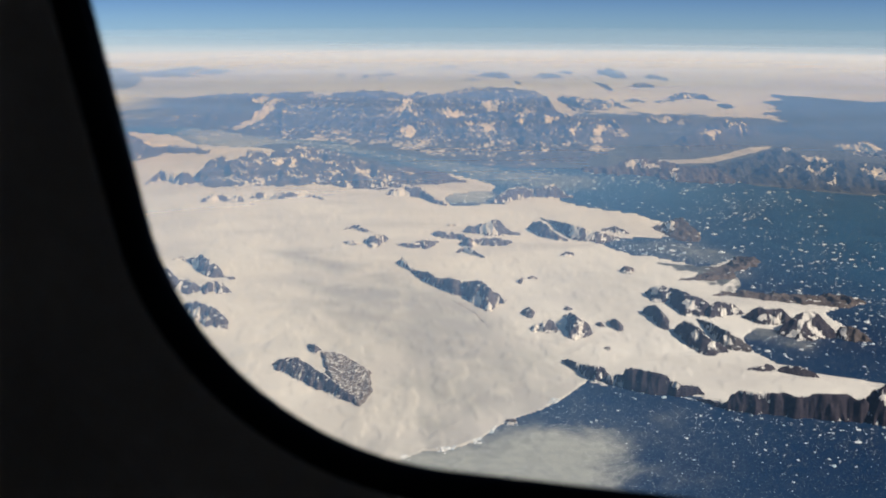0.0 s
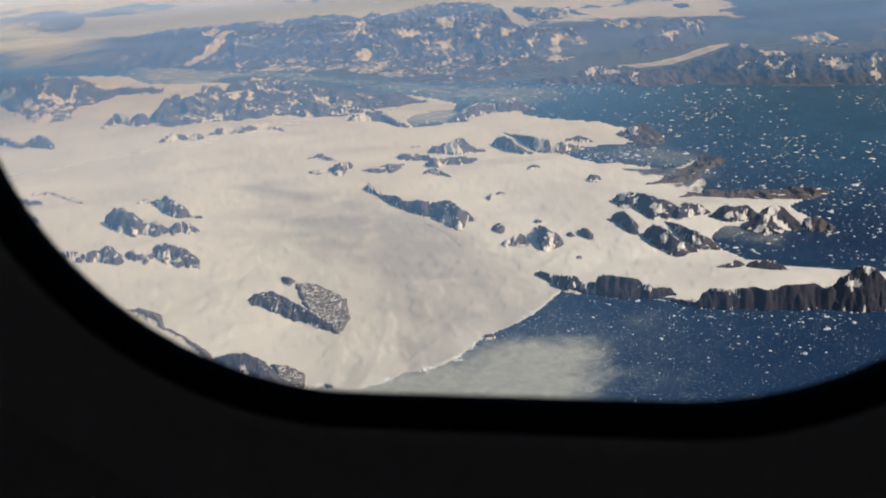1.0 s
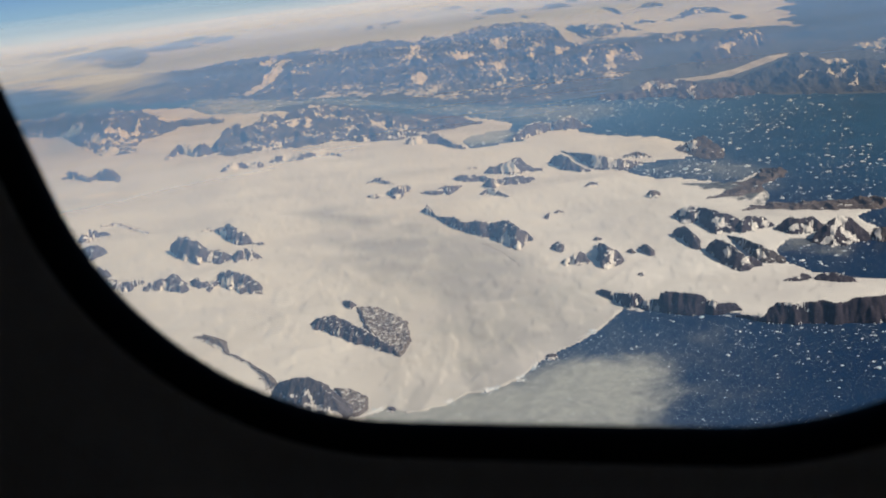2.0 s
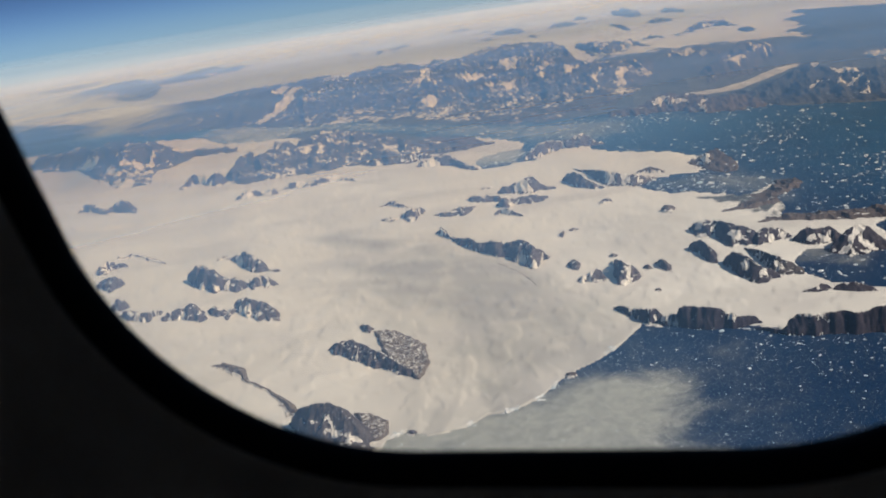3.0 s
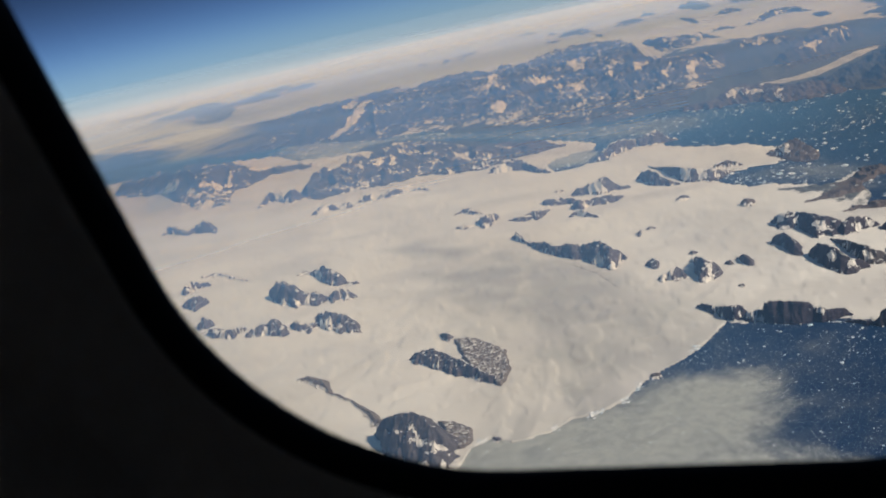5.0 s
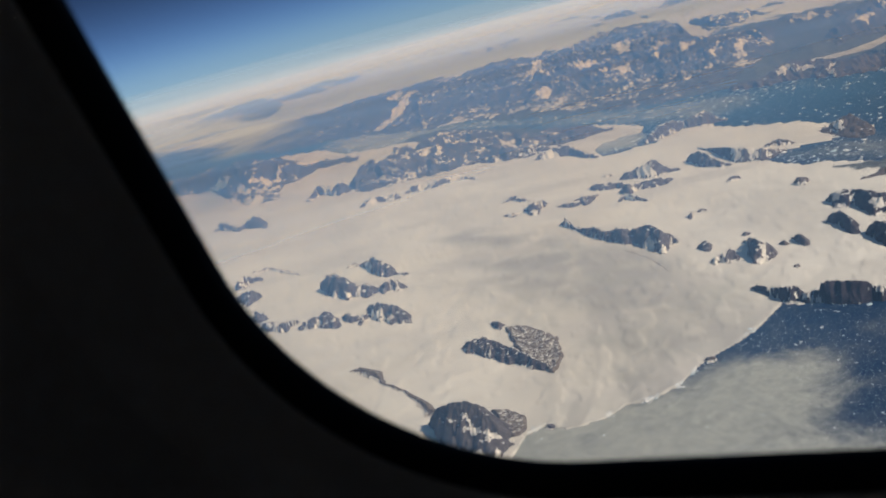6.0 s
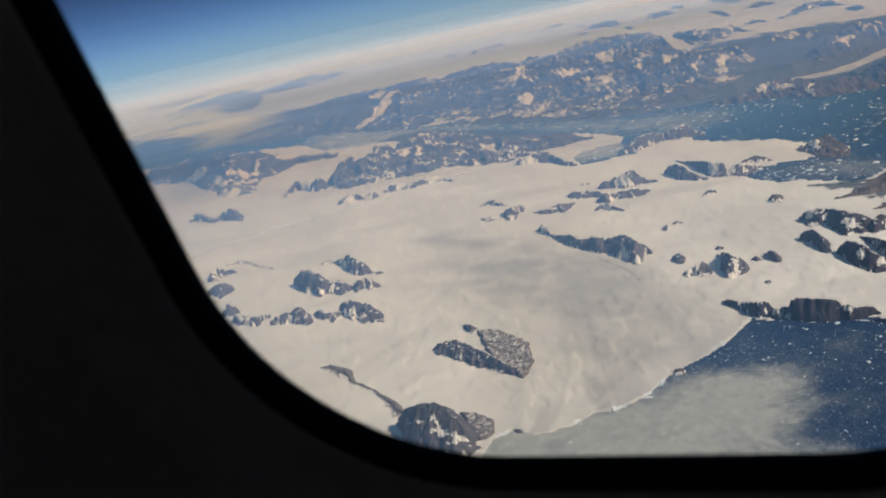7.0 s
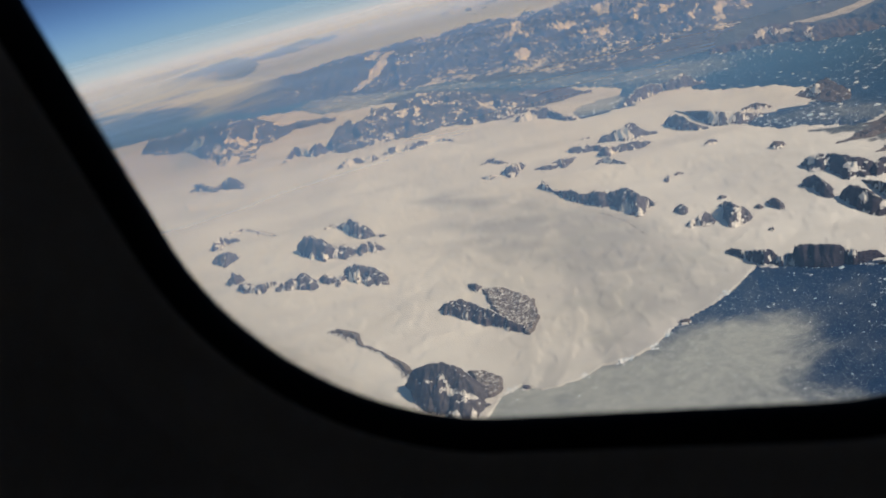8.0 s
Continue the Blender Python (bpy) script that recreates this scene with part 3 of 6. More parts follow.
def massif(name, label, ridges, front=1.0, back=0.4, rough=0.3, material=None, seed=1, category="mountain", group="nunataks on the ice sheet", ribs=0.85, fingers=0.76):
    """Ridges of (x, y, height over the ice): steep towards the window, gentler behind, fluted by gullies that hold snow."""
    pts = np.array([p for r in ridges for p in r])
    reach = pts[:, 2].max() / min(front, back) * 0.8 + 2
    x, y = land_grid(pts[:, 0].min() - reach, pts[:, 0].max() + reach, pts[:, 1].min() - reach, pts[:, 1].max() + reach)
    tall = pts[:, 2].max()
    k = 1.0 / max(tall * 0.9, 1.2)
    wx = x + (fbm(x * k, y * k, seed, 4) - 0.5) * tall * 0.7
    wy = y + (fbm(x * k, y * k, seed + 5, 4) - 0.5) * tall * 0.7
    rise, face, gully = np.full(x.shape, -9.0), np.zeros(x.shape), np.zeros(x.shape)
    for ridge in ridges:
        along = 0.0
        for (ax, ay, ah), (bx, by, bh) in zip(ridge, ridge[1:]):
            ex, ey = bx - ax, by - ay
            length = math.hypot(ex, ey) + 1e-6
            s = np.clip(((wx - ax) * ex + (wy - ay) * ey) / length ** 2, 0, 1)
            ox, oy = wx - ax - s * ex, wy - ay - s * ey
            d = np.hypot(ox, oy)
            toward = -(ox * ax + oy * ay) / (d * math.hypot(ax, ay) + 1e-6)
            front_side = step(toward, -0.35, 0.35)
            slope = (back + (front - back) * front_side) * np.where((s <= 0) | (s >= 1), 2.2, 1.0)
            flute = fbm((along + s * length) * k * 4.2, d * k * 0.35, seed + 9, 3, ridged=True)
            crag = 1 + rough * (value_noise((along + s * length) * k * 2.6, 0 * d, seed + 3) - 0.5)
            top = (ah + (bh - ah) * s) * crag
            here = top - d * slope * (1.0 + ribs * (0.42 - flute) * front_side)
            better = here > rise
            low = step(d * slope, 0.2 * top, 1.0 * top)
            face = np.where(better, front_side, face)
            gully = np.where(better, front_side * step(low * (0.55 if material is COAST else fingers) - flute, -0.08, 0.05) * min(max(ribs * 3 - 1, 0), 1), gully)
            rise = np.maximum(rise, here)
            along += length
    ice = land_height(x, y)
    detail = (fbm(x * k * 1.5, y * k * 1.5, seed + 30, 6, 0.55, ridged=True) - 0.45) * rough * np.clip(rise + 0.6, 0, tall) * (0.1 + 0.9 * face)
    place_rock(name, keep_above(name, x, y, np.maximum(ice, 0) + rise + detail, ice, material or CLIFF, gully, 0.0 if material in (BROWN, RUBBLE) else 0.45), label, category, group)


def rock_range(name, label, outline, height, wave, margin, material=None, seed=1, floor=0.2, group="mountain ranges along the fjord", category="mountain range", sink=0.3, spur=1.7, foot=-0.6, fray=0.0):
    """A tract of peaks inside an outline, their spurs running down towards the fjord."""
    p = np.array(outline)
    x, y = land_grid(p[:, 0].min() - margin, p[:, 0].max() + margin, p[:, 1].min() - margin, p[:, 1].max() + margin)
    torn = y + (fbm(x / wave * 1.3, y / wave / 6, seed + 6, 4) - 0.5) * fray * (p[:, 1].max() - p[:, 1].min())
    edge = inside_distance(x, torn, outline) + (fbm(x / wave * 1.6, y / wave * 1.6, seed + 2, 5) - 0.5) * max(min(margin * 1.5, wave * 0.7), wave * 0.45)
    rim = step(edge, 0, margin)
    wx = x + (fbm(x / wave, y / wave, seed + 3, 3) - 0.5) * wave * 0.6
    wy = y + (fbm(x / wave, y / wave, seed + 4, 3) - 0.5) * wave * 0.6
    peaks = fbm(wx / wave, wy / wave / spur, seed, 8, 0.56, ridged=True)
    ice = land_height(x, y)
    rise = rim * height * (floor + (1 - floor) * step(peaks, 0.25, 0.8) * 1.1) - sink
    place_rock(name, keep_above(name, x, y, np.maximum(ice, 0) + rise, ice, material or RANGE, foot * step(rise, 0.3 * height, 0.05 * height)), label, category, group)


def outcrop(name, label, category, group):
    return tagged(new(name), label, category, group)


def along_line(x, y, line):
    """Distance to a line of points, the run along it, and the third value of its points there."""
    best, run_at, value, run = np.full(x.shape, 1e18), np.zeros(x.shape), np.zeros(x.shape), 0.0
    for a, b in zip(line, line[1:]):
        ex, ey = b[0] - a[0], b[1] - a[1]
        length = math.hypot(ex, ey) + 1e-6
        s = np.clip(((x - a[0]) * ex + (y - a[1]) * ey) / length ** 2, 0, 1)
        d = np.hypot(x - a[0] - s * ex, y - a[1] - s * ey)
        closer = d < best
        best, run_at = np.where(closer, d, best), np.where(closer, run + s * length, run_at)
        if len(a) > 2:
            value = np.where(closer, a[2] + (b[2] - a[2]) * s, value)
        run += length
    return best, run_at, value


def rock_face(thing, ridge, foot, patches, base=0.8, seed=1, material=None, relief=0.0, wave=20.0, back=1.25, crag=1.0, fingers=1.0):
    """A mountain side from its foot on the ice up to its ridge of (x, y, rise), ribbed downhill, with snow lying in the patches, and a steep back."""
    line = ridge + [p + (0,) for p in foot]
    pts = np.array(line)
    tall = pts[:, 2].max()
    reach = tall / back * 0.7 + 1.0
    x, y = land_grid(pts[:, 0].min() - reach, pts[:, 0].max() + reach, pts[:, 1].min() - reach, pts[:, 1].max() + reach)
    far = math.hypot(pts[:, 0].mean(), pts[:, 1].mean())
    cell = min(max(tall * 0.42, far / 1644 * 5), far / 1644 * 16)
    dot = far / 1644
    shake = far / 1644 * 6 if relief else min(tall * 0.22, far / 1644 * 7)
    wx = x + (fbm(x / cell, y / cell, seed, 4) - 0.5) * shake * 2
    ky = max(far / EYE * 0.4, 1.0) if relief else 1.0
    wy = y + (fbm(x / cell, y / cell / ky, seed + 5, 4) - 0.5) * shake * 3 * ky
    within = inside_distance(wx, wy, [p[:2] for p in ridge] + foot[::-1])
    dr, run, top = along_line(wx, wy, ridge)
    df, _, _ = along_line(wx, wy, foot)
    up = np.clip(df / (df + dr + 1e-6), 0, 1)
    rib = fbm(run / (cell * 0.55) + up * 0.8, up * 0.9 + 0 * run, seed + 9, 4, ridged=True)
    if not relief:                                     # the foot steps back between the ribs
        df = np.maximum(df - 0.9 * crag * top * np.clip(0.5 - rib, 0, 0.5), 0)
        up = np.clip(df / (df + dr + 1e-6), 0, 1)
    crest = 1 + 0.16 * crag * (fbm(run / cell / 1.3, 0 * run, seed + 3, 4, ridged=True) - 0.45)
    ice = land_height(x, y)
    face = top * crest * up ** 0.9 * (1 + 1.1 * crag * (rib - 0.45) * (1 - up)) + (fbm(x / cell * 1.7, y / cell * 1.7, seed + 30, 6, 0.6, ridged=True) - 0.45) * 1.1 * crag * top * up * (1.12 - up)
    if relief:
        hx_, hy_ = x + (fbm(x / wave, y / wave, seed + 13, 3) - 0.5) * wave * 0.7, y + (fbm(x / wave, y / wave, seed + 14, 3) - 0.5) * wave * 0.7
        face = face + (fbm(hx_ / wave, hy_ / wave / 1.5, seed + 15, 7, 0.56, ridged=True) - 0.5) * relief * step(up, 0, 0.25) * step(up, 1.0, 0.8)
    behind = (within <= 0) & (dr < df)
    h = np.where((within > 0) & (df > 0), np.maximum(ice, 0) * (1 - up) + base * up + face, np.where(behind, base + top * crest - dr * back, -9.0))
    rise = up * top
    much = fbm(run / (cell * 3.0), 0 * run, seed + 20, 2)
    held = np.zeros(x.shape) if relief else 0.85 * step(fingers * (1.8 if dot < 0.25 else 1.3) * np.clip(0.48 - rib, 0, 1) * step(much, 0.22, 0.55) + 0.25 * (fbm(run / dot / 4, rise / dot / 7, seed + 22, 3) - 0.5) - up, -0.02, 0.06)
    torn = (fbm(run / dot / 5, rise / dot / 5 + y / dot / 14, seed + 40, 5, 0.62) - 0.5) * (22 if relief else 14) * dot
    for patch in patches:
        held = np.maximum(held, step(inside_distance(wx, wy, patch) + torn, -0.6 * dot, 0.5 * dot))
    q = grid_quads(*x.shape)
    keep = (h > ice - 0.25).ravel()
    q = q[keep[q].any(1)]
    v = np.stack([x, y, curved(x, y, np.maximum(h, np.maximum(ice, 0) - 0.5))], -1).reshape(-1, 3)
    if not len(q):
        return
    piece = pieces_of(q, len(v))[q[:, 0]]
    names, counts = np.unique(piece, return_counts=True)
    thing.location = (float(pts[:, 0].mean()), float(pts[:, 1].mean()), float(v[q.ravel(), 2].min()))
    held = held.ravel().astype(np.float32)
    for k in names[counts >= max(12, counts.max() * 0.04)]:
        used, q2 = np.unique(q[piece == k], return_inverse=True)
        me = mesh_from("rock_face", v[used], q2.reshape(-1, 4), material or CLIFF, smooth=True)
        me.attributes.new("gully_snow", "FLOAT", "POINT").data.foreach_set("value", held[used])
        STILL.append((new("rock_face", me), thing))


STILL = []


thing = outcrop("nunatak", "horseshoe-shaped dark rock peak with a snow bowl", "mountain", "nunataks on the ice sheet")
rock_face(thing, [(-95.5, 348.9, 0.2), (-93.7, 349.9, 3.8), (-90.4, 348, 6.9), (-86.4, 343.7, 8.2), (-82.6, 338, 7.6), (-80.1, 333.6, 5.8), (-78.4, 334.2, 4.4), (-75.8, 334.4, 4.4), (-72.3, 332.3, 4.4), (-69.8, 332.1, 2.7), (-68.5, 334.2, 0.2)], [(-95.5, 348.7), (-92.8, 343.9), (-88.6, 337.1), (-84.4, 331.1), (-81.1, 326.9), (-79.4, 326.7), (-78.2, 329.9), (-75.6, 329.2), (-71.8, 326.6), (-69.6, 329.4), (-68.6, 334)], [[(-75.8, 333.5), (-76.8, 332.3), (-77.5, 330), (-75.8, 329.4), (-75, 331.6)], [(-79.4, 330.9), (-80.5, 327.3), (-78.7, 327.6)], [(-87, 336.8), (-88.6, 337.1), (-85, 332.9)]], base=0.8, seed=3)
rock_face(thing, [(-69.2, 334.6, 0.2), (-66.8, 330.5, 3.6), (-64.5, 330.3, 4.4), (-62.2, 331.1, 3.9), (-59.3, 328.6, 2.9), (-57.7, 327.3, 1.7), (-56.8, 325.8, 0.3)], [(-69.2, 334.4), (-67, 326.1), (-64.8, 325), (-64.2, 328.5), (-62.4, 326.3), (-59.9, 325.1), (-56.8, 325.4)], [[(-64.2, 328.7), (-64.8, 325.2), (-63.4, 327.7)], [(-60.5, 327.4), (-61.1, 325.8), (-59.9, 325.3)]], base=0.8, seed=4)
rock_face(thing, [(-89.7, 370.9, 0.4), (-87.2, 374.4, 1.3), (-85.3, 375.3, 2), (-82.2, 372.5, 1), (-78.3, 369.7, 2.9), (-74.1, 363.2, 5.7), (-70.5, 357, 5.5), (-67.4, 352.8, 4.6), (-65.2, 350.6, 3.2), (-63.2, 349, 1), (-59.2, 344.6, 1.5)], [(-89.7, 370.5), (-86.7, 373.5), (-82.9, 372.2), (-79.9, 368.1), (-77.5, 365.3), (-74.7, 356.9), (-70.2, 349.4), (-67.7, 347.3), (-65.4, 346.8), (-63.3, 347.8), (-59.4, 342.8)], [[(-78.4, 367.7), (-75.7, 363.2), (-74.3, 357.7), (-76.7, 362.5)], [(-87.3, 373.8), (-84.1, 373.2), (-83.4, 372.4), (-86.7, 373.5)]], base=0.8, seed=5)
thing = outcrop("nunatak", "dark fluted cliff ridge rising from the glacier", "mountain", "nunataks on the ice sheet")
rock_face(thing, [(-114, 320.2, 0.2), (-111, 318, 2.9), (-107.4, 315.4, 3.4), (-104.2, 312.7, 2.8), (-100.6, 311.3, 3.4), (-100.2, 313.3, 3.2), (-98.1, 316.1, 1.9), (-97.2, 316.1, 0.5)], [(-114, 320.1), (-110.3, 313.8), (-104.2, 309.9), (-100.2, 307.5), (-100.1, 314.1), (-97.7, 314.1), (-97.2, 315.6)], [[(-109.2, 315.9), (-104.2, 312.2), (-104.9, 311.6), (-107.8, 313.5)], [(-99.7, 314.2), (-98.4, 315.1), (-99.2, 313.7)]], base=0.8, seed=6)
rock_face(thing, [(-95.6, 306.4, 0.5), (-94.2, 308.8, 2.7), (-91, 309, 3.5), (-87.7, 307.8, 3.6), (-85, 308.1, 5.2), (-82.7, 305.2, 4.1), (-80.5, 302.3, 2.7), (-79, 299.9, 0.4)], [(-95.6, 305.9), (-93.2, 305.9), (-88.9, 304.5), (-84.4, 301.9), (-81, 299.2), (-79, 299.4)], [[(-92.9, 308.5), (-91.7, 308.1), (-92.1, 305.7), (-93.2, 306.1)], [(-88.4, 306.8), (-87.8, 306.5), (-88, 304.1), (-88.9, 304.8)]], base=0.8, seed=7)
rock_face(thing, [(-80.5, 310.8, 0.3), (-76.6, 306.2, 3.1), (-73.4, 304.2, 2.4), (-71.7, 303.6, 1)], [(-80.5, 310.5), (-77.8, 303.7), (-74.4, 301), (-71.7, 302.5)], [], base=0.8, seed=8)
rock_face(thing, [(-71.6, 296.4, 0.4), (-70.8, 300.4, 2.5), (-69.4, 303.9, 2.6), (-68.1, 305.3, 4.6), (-64.5, 301.9, 5.4), (-61.3, 300.3, 5.4), (-58.2, 298.1, 5), (-56.1, 295, 4.2), (-54.2, 291.6, 2.4), (-52.4, 288.6, 0.4)], [(-71.6, 296), (-69.5, 300.9), (-66.8, 298.5), (-64.3, 294.7), (-62.9, 295.6), (-60.4, 291.9), (-58.6, 292), (-55.3, 289), (-52.4, 288.1)], [[(-68.3, 301), (-65.9, 300.1), (-62.6, 298.4), (-62.2, 296.9), (-64.7, 296.8), (-67.6, 298.9)], [(-60.9, 295.1), (-60, 295), (-60.3, 292), (-61.3, 292.8)]], base=0.8, seed=9)
thing = outcrop("nunatak", "low dark crags half buried in snow", "mountain", "nunataks on the ice sheet")
rock_face(thing, [(-142.9, 386.7, 0.4), (-138.7, 383.1, 3.9), (-136.6, 385.3, 4.9), (-135.3, 389.8, 2.9), (-132.1, 388.8, 2.7), (-129.2, 387.1, 0.4)], [(-142.9, 386.3), (-138.7, 379.4), (-136.6, 380.6), (-136.1, 387.3), (-132.5, 386.2), (-129.2, 386.7)], [[(-138.1, 383), (-136.2, 386.2), (-136.1, 385.9), (-137.2, 380.9)]], base=0.8, seed=10, material=COAST, crag=0.5, fingers=0.3)
rock_face(thing, [(-135.5, 363.4, 0.4), (-133.1, 362.9, 2.8), (-128.6, 359.6, 4.9), (-126, 358.8, 5.1), (-124.4, 360.5, 2.6), (-122.9, 359.9, 0.5)], [(-135.5, 363.1), (-131.3, 358.1), (-126.2, 352.1), (-125.6, 356.6), (-124.4, 358.1), (-122.9, 359.4)], [], base=0.8, seed=11)
rock_face(thing, [(-120.7, 330.9, 0.7), (-117.6, 328.5, 3.3), (-116.3, 328.9, 4.7), (-114.7, 327.8, 3), (-114.2, 325.7, 0.3)], [(-120.6, 330.3), (-117.5, 325.2), (-115.4, 323.6), (-114.2, 325.4)], [], base=0.8, seed=12)
thing = outcrop("nunatak", "pointed dark rock peak on the ice", "mountain", "nunataks on the ice sheet")
rock_face(thing, [(-194.7, 525.9, 0.6), (-192, 530.5, 3.7), (-186.8, 525.3, 4.8), (-181.9, 518.8, 3.5), (-175.9, 512.5, 3.3), (-172.9, 509.3, 3), (-171.1, 514.8, 3.3), (-166.6, 512.3, 5.7), (-163.2, 510.6, 7.2), (-159.7, 506, 4.8), (-154.8, 499, 0.8)], [(-194.8, 525.4), (-192.1, 527.6), (-184.4, 518.4), (-177.3, 511), (-172.9, 506.8), (-171.2, 512), (-164.4, 504.8), (-159.8, 501.6), (-154.8, 498.3)], [[(-192.8, 528.6), (-189.4, 526.6), (-187.4, 522.6), (-192.4, 527.7)], [(-169.8, 512.4), (-166.2, 509.5), (-167.1, 508.4), (-170.7, 511.5)]], base=0.8, seed=13)
thing = outcrop("nunatak", "small twin rock outcrop on the ice", "mountain", "nunataks on the ice sheet")
rock_face(thing, [(-22.2, 422.4, 0.4), (-18.3, 424.4, 1.4), (-14.9, 425.4, 2.3), (-12.1, 422.5, 2.8), (-8.9, 418.2, 1.6), (-5.8, 414.4, 0.4)], [(-22.3, 421.9), (-18.5, 422.6), (-15.3, 422.6), (-11.9, 418), (-9.2, 416.2), (-5.9, 413.9)], [], base=0.8, seed=14)
rock_face(thing, [(-9.4, 401.6, 0.8), (-6.5, 394.7, 4.1), (-3.7, 394.8, 5.4), (-1.3, 398.7, 3.8), (0.9, 402.2, 1)], [(-9.5, 400.7), (-8, 389.8), (-4.8, 387.7), (-2.1, 393.7), (0.7, 400.9)], [], base=0.8, seed=15)
rock_face(thing, [(-18.3, 398, 1.2), (-15.6, 396.1, 2.2), (-12.7, 395.6, 1.3), (-10.2, 396.7, 1.2)], [(-18.5, 396.6), (-15.5, 392.7), (-12.9, 394), (-10.4, 395.2)], [[(-16.7, 396.3), (-15.2, 395.4), (-15.9, 393.5), (-17.4, 395.4)]], base=0.8, seed=16, material=COAST, crag=0.5, fingers=0.3)
thing = outcrop("nunatak", "stepped dark ridge with snow patches", "mountain", "nunataks on the ice sheet")
rock_face(thing, [(4.7, 393, 0.6), (8.1, 390.9, 2.1), (11.7, 389.7, 2.2), (14.9, 390.7, 3), (17, 390.1, 4), (19.9, 392.2, 2.3), (22.6, 396.6, 1)], [(4.6, 392.3), (7.6, 388.3), (11.2, 386.9), (14.2, 386.9), (16.7, 384.2), (19.3, 389.3), (22.4, 395.4)], [], base=0.8, seed=17, crag=0.5, fingers=0.3)
rock_face(thing, [(19.6, 412.2, 0.6), (23.6, 409.2, 2.8), (28.5, 406.6, 2.6), (32.3, 406.8, 2.4), (34.5, 403.1, 2.3), (35.8, 401.2, 1)], [(19.5, 411.5), (22.8, 405.7), (27.8, 403.3), (31.7, 403.8), (33.8, 400.2), (35.6, 400)], [], base=0.8, seed=18, crag=0.5, fingers=0.3)
rock_face(thing, [(36, 417.7, 0.8), (38.1, 417.3, 2.7), (42.9, 416.8, 3.6), (46.8, 414.9, 5), (49.5, 414.5, 6.5), (52, 413.7, 6.5), (54, 411.6, 4), (56.3, 411.4, 2), (60.9, 408.5, 0.8)], [(35.8, 416.7), (37.9, 412.8), (41.8, 412.3), (45.2, 408.6), (48.6, 405), (51.8, 406), (55.7, 408.9), (60.6, 407.5)], [[(44.7, 414.5), (47.8, 413.3), (50.4, 410.2), (51.3, 407.9), (47.7, 407.1), (44.4, 411), (42.8, 414.1)]], base=0.8, seed=19, crag=0.5, fingers=0.3)
rock_face(thing, [(33.3, 394.2, 1.5), (35.8, 390.7, 4.5), (39.8, 395, 2.3), (43.6, 394.5, 3), (47.2, 393.8, 2.9), (50.8, 393, 2.7), (55.1, 394.7, 0.8)], [(32.9, 392.3), (34.9, 382.8), (39.1, 392.2), (42.6, 390.7), (46.3, 390.2), (50, 389.7), (54.9, 393.7)], [[(38.1, 391.8), (42, 393.2), (41.1, 392), (38, 390.7)]], base=0.8, seed=20, crag=0.5, fingers=0.3)
rock_face(thing, [(30.3, 380.3, 0.9), (33.3, 383.1, 2.2), (35.7, 378.8, 2.4), (38.2, 375.1, 1.6), (42.1, 370, 0.5)], [(30.1, 379.2), (32.6, 380.4), (35, 375.9), (37.7, 373.1), (41.9, 369.3)], [[(33.4, 381.1), (36.1, 377.2), (35.1, 376.3), (33.1, 379.9)]], base=0.8, seed=21, material=COAST, crag=0.5, fingers=0.3)
rock_face(thing, [(27.4, 430.7, 0.4), (30.6, 429.2, 1.1), (33.9, 429.8, 0.6)], [(27.3, 430.2), (30.3, 427.9), (33.7, 429.1)], [], base=0.8, seed=22)
thing = outcrop("nunatak", "long fluted cliff ridge above the glacier", "mountain", "nunataks on the ice sheet")
rock_face(thing, [(4.2, 364.4, 1), (5.9, 364, 3.1), (7.7, 357.6, 2.3), (10, 349.9, 1.7), (13, 344, 2.7), (16.1, 339.1, 4), (17.7, 334.2, 3.3), (20.7, 331.3, 3.6), (23.3, 328.3, 4.7), (25.5, 325.5, 5.1), (27.9, 323.5, 4.2), (30.6, 320.3, 5.9), (33.1, 318.8, 6.3), (34.4, 313.3, 6.4), (35.9, 310.2, 6.2), (37.5, 308.6, 5.2), (39.7, 312.9, 2.7)], [(3.9, 363.1), (5.8, 358.6), (8.6, 350.2), (11.4, 343), (14.1, 336), (16.8, 330), (20.6, 325.6), (23, 319.2), (26, 318.3), (28, 317.8), (28.8, 312.6), (31.1, 310.6), (31.9, 306.2), (33.3, 302.2), (35.8, 302.1), (38.9, 309.6)], [[(31.8, 313.4), (29.9, 311.7), (31.5, 309), (33, 308.7)], [(34.9, 305.3), (32.9, 303.5), (35.6, 302.7)], [(6.2, 360.8), (8.1, 355.3), (7.3, 355.7), (5.5, 360.4)]], base=0.8, seed=23)
thing = outcrop("nunatak", "rounded dark rock knobs in an ice fall", "mountain", "nunataks on the ice sheet")
rock_face(thing, [(45.7, 298.7, 0.6), (47.2, 298.4, 2.5), (48.4, 297.3, 3), (49, 295.3, 2.1), (49.7, 295.7, 0.4)], [(45.5, 298.1), (46.7, 294.2), (48.3, 292.7), (49.6, 295.2)], [], base=0.8, seed=24)
rock_face(thing, [(45.9, 282.6, 0.4), (47.8, 282.9, 2.1), (49.6, 283.5, 2), (51, 282.7, 3.2), (52.7, 283.3, 3.5), (53.8, 282.1, 2.5), (53.9, 280.1, 0.8)], [(45.7, 282.1), (47.2, 280.2), (48.9, 281.1), (49.8, 278.8), (51.4, 279.2), (53.6, 279.2)], [[(46.8, 282.8), (48.6, 282.7), (48.6, 281.4), (46.8, 281.5)], [(49.9, 283), (50.8, 282), (49.9, 280.2), (49.4, 281.4)]], base=0.8, seed=25)
thing = outcrop("nunatak", "dark twisted rock knob on the ice", "mountain", "nunataks on the ice sheet")
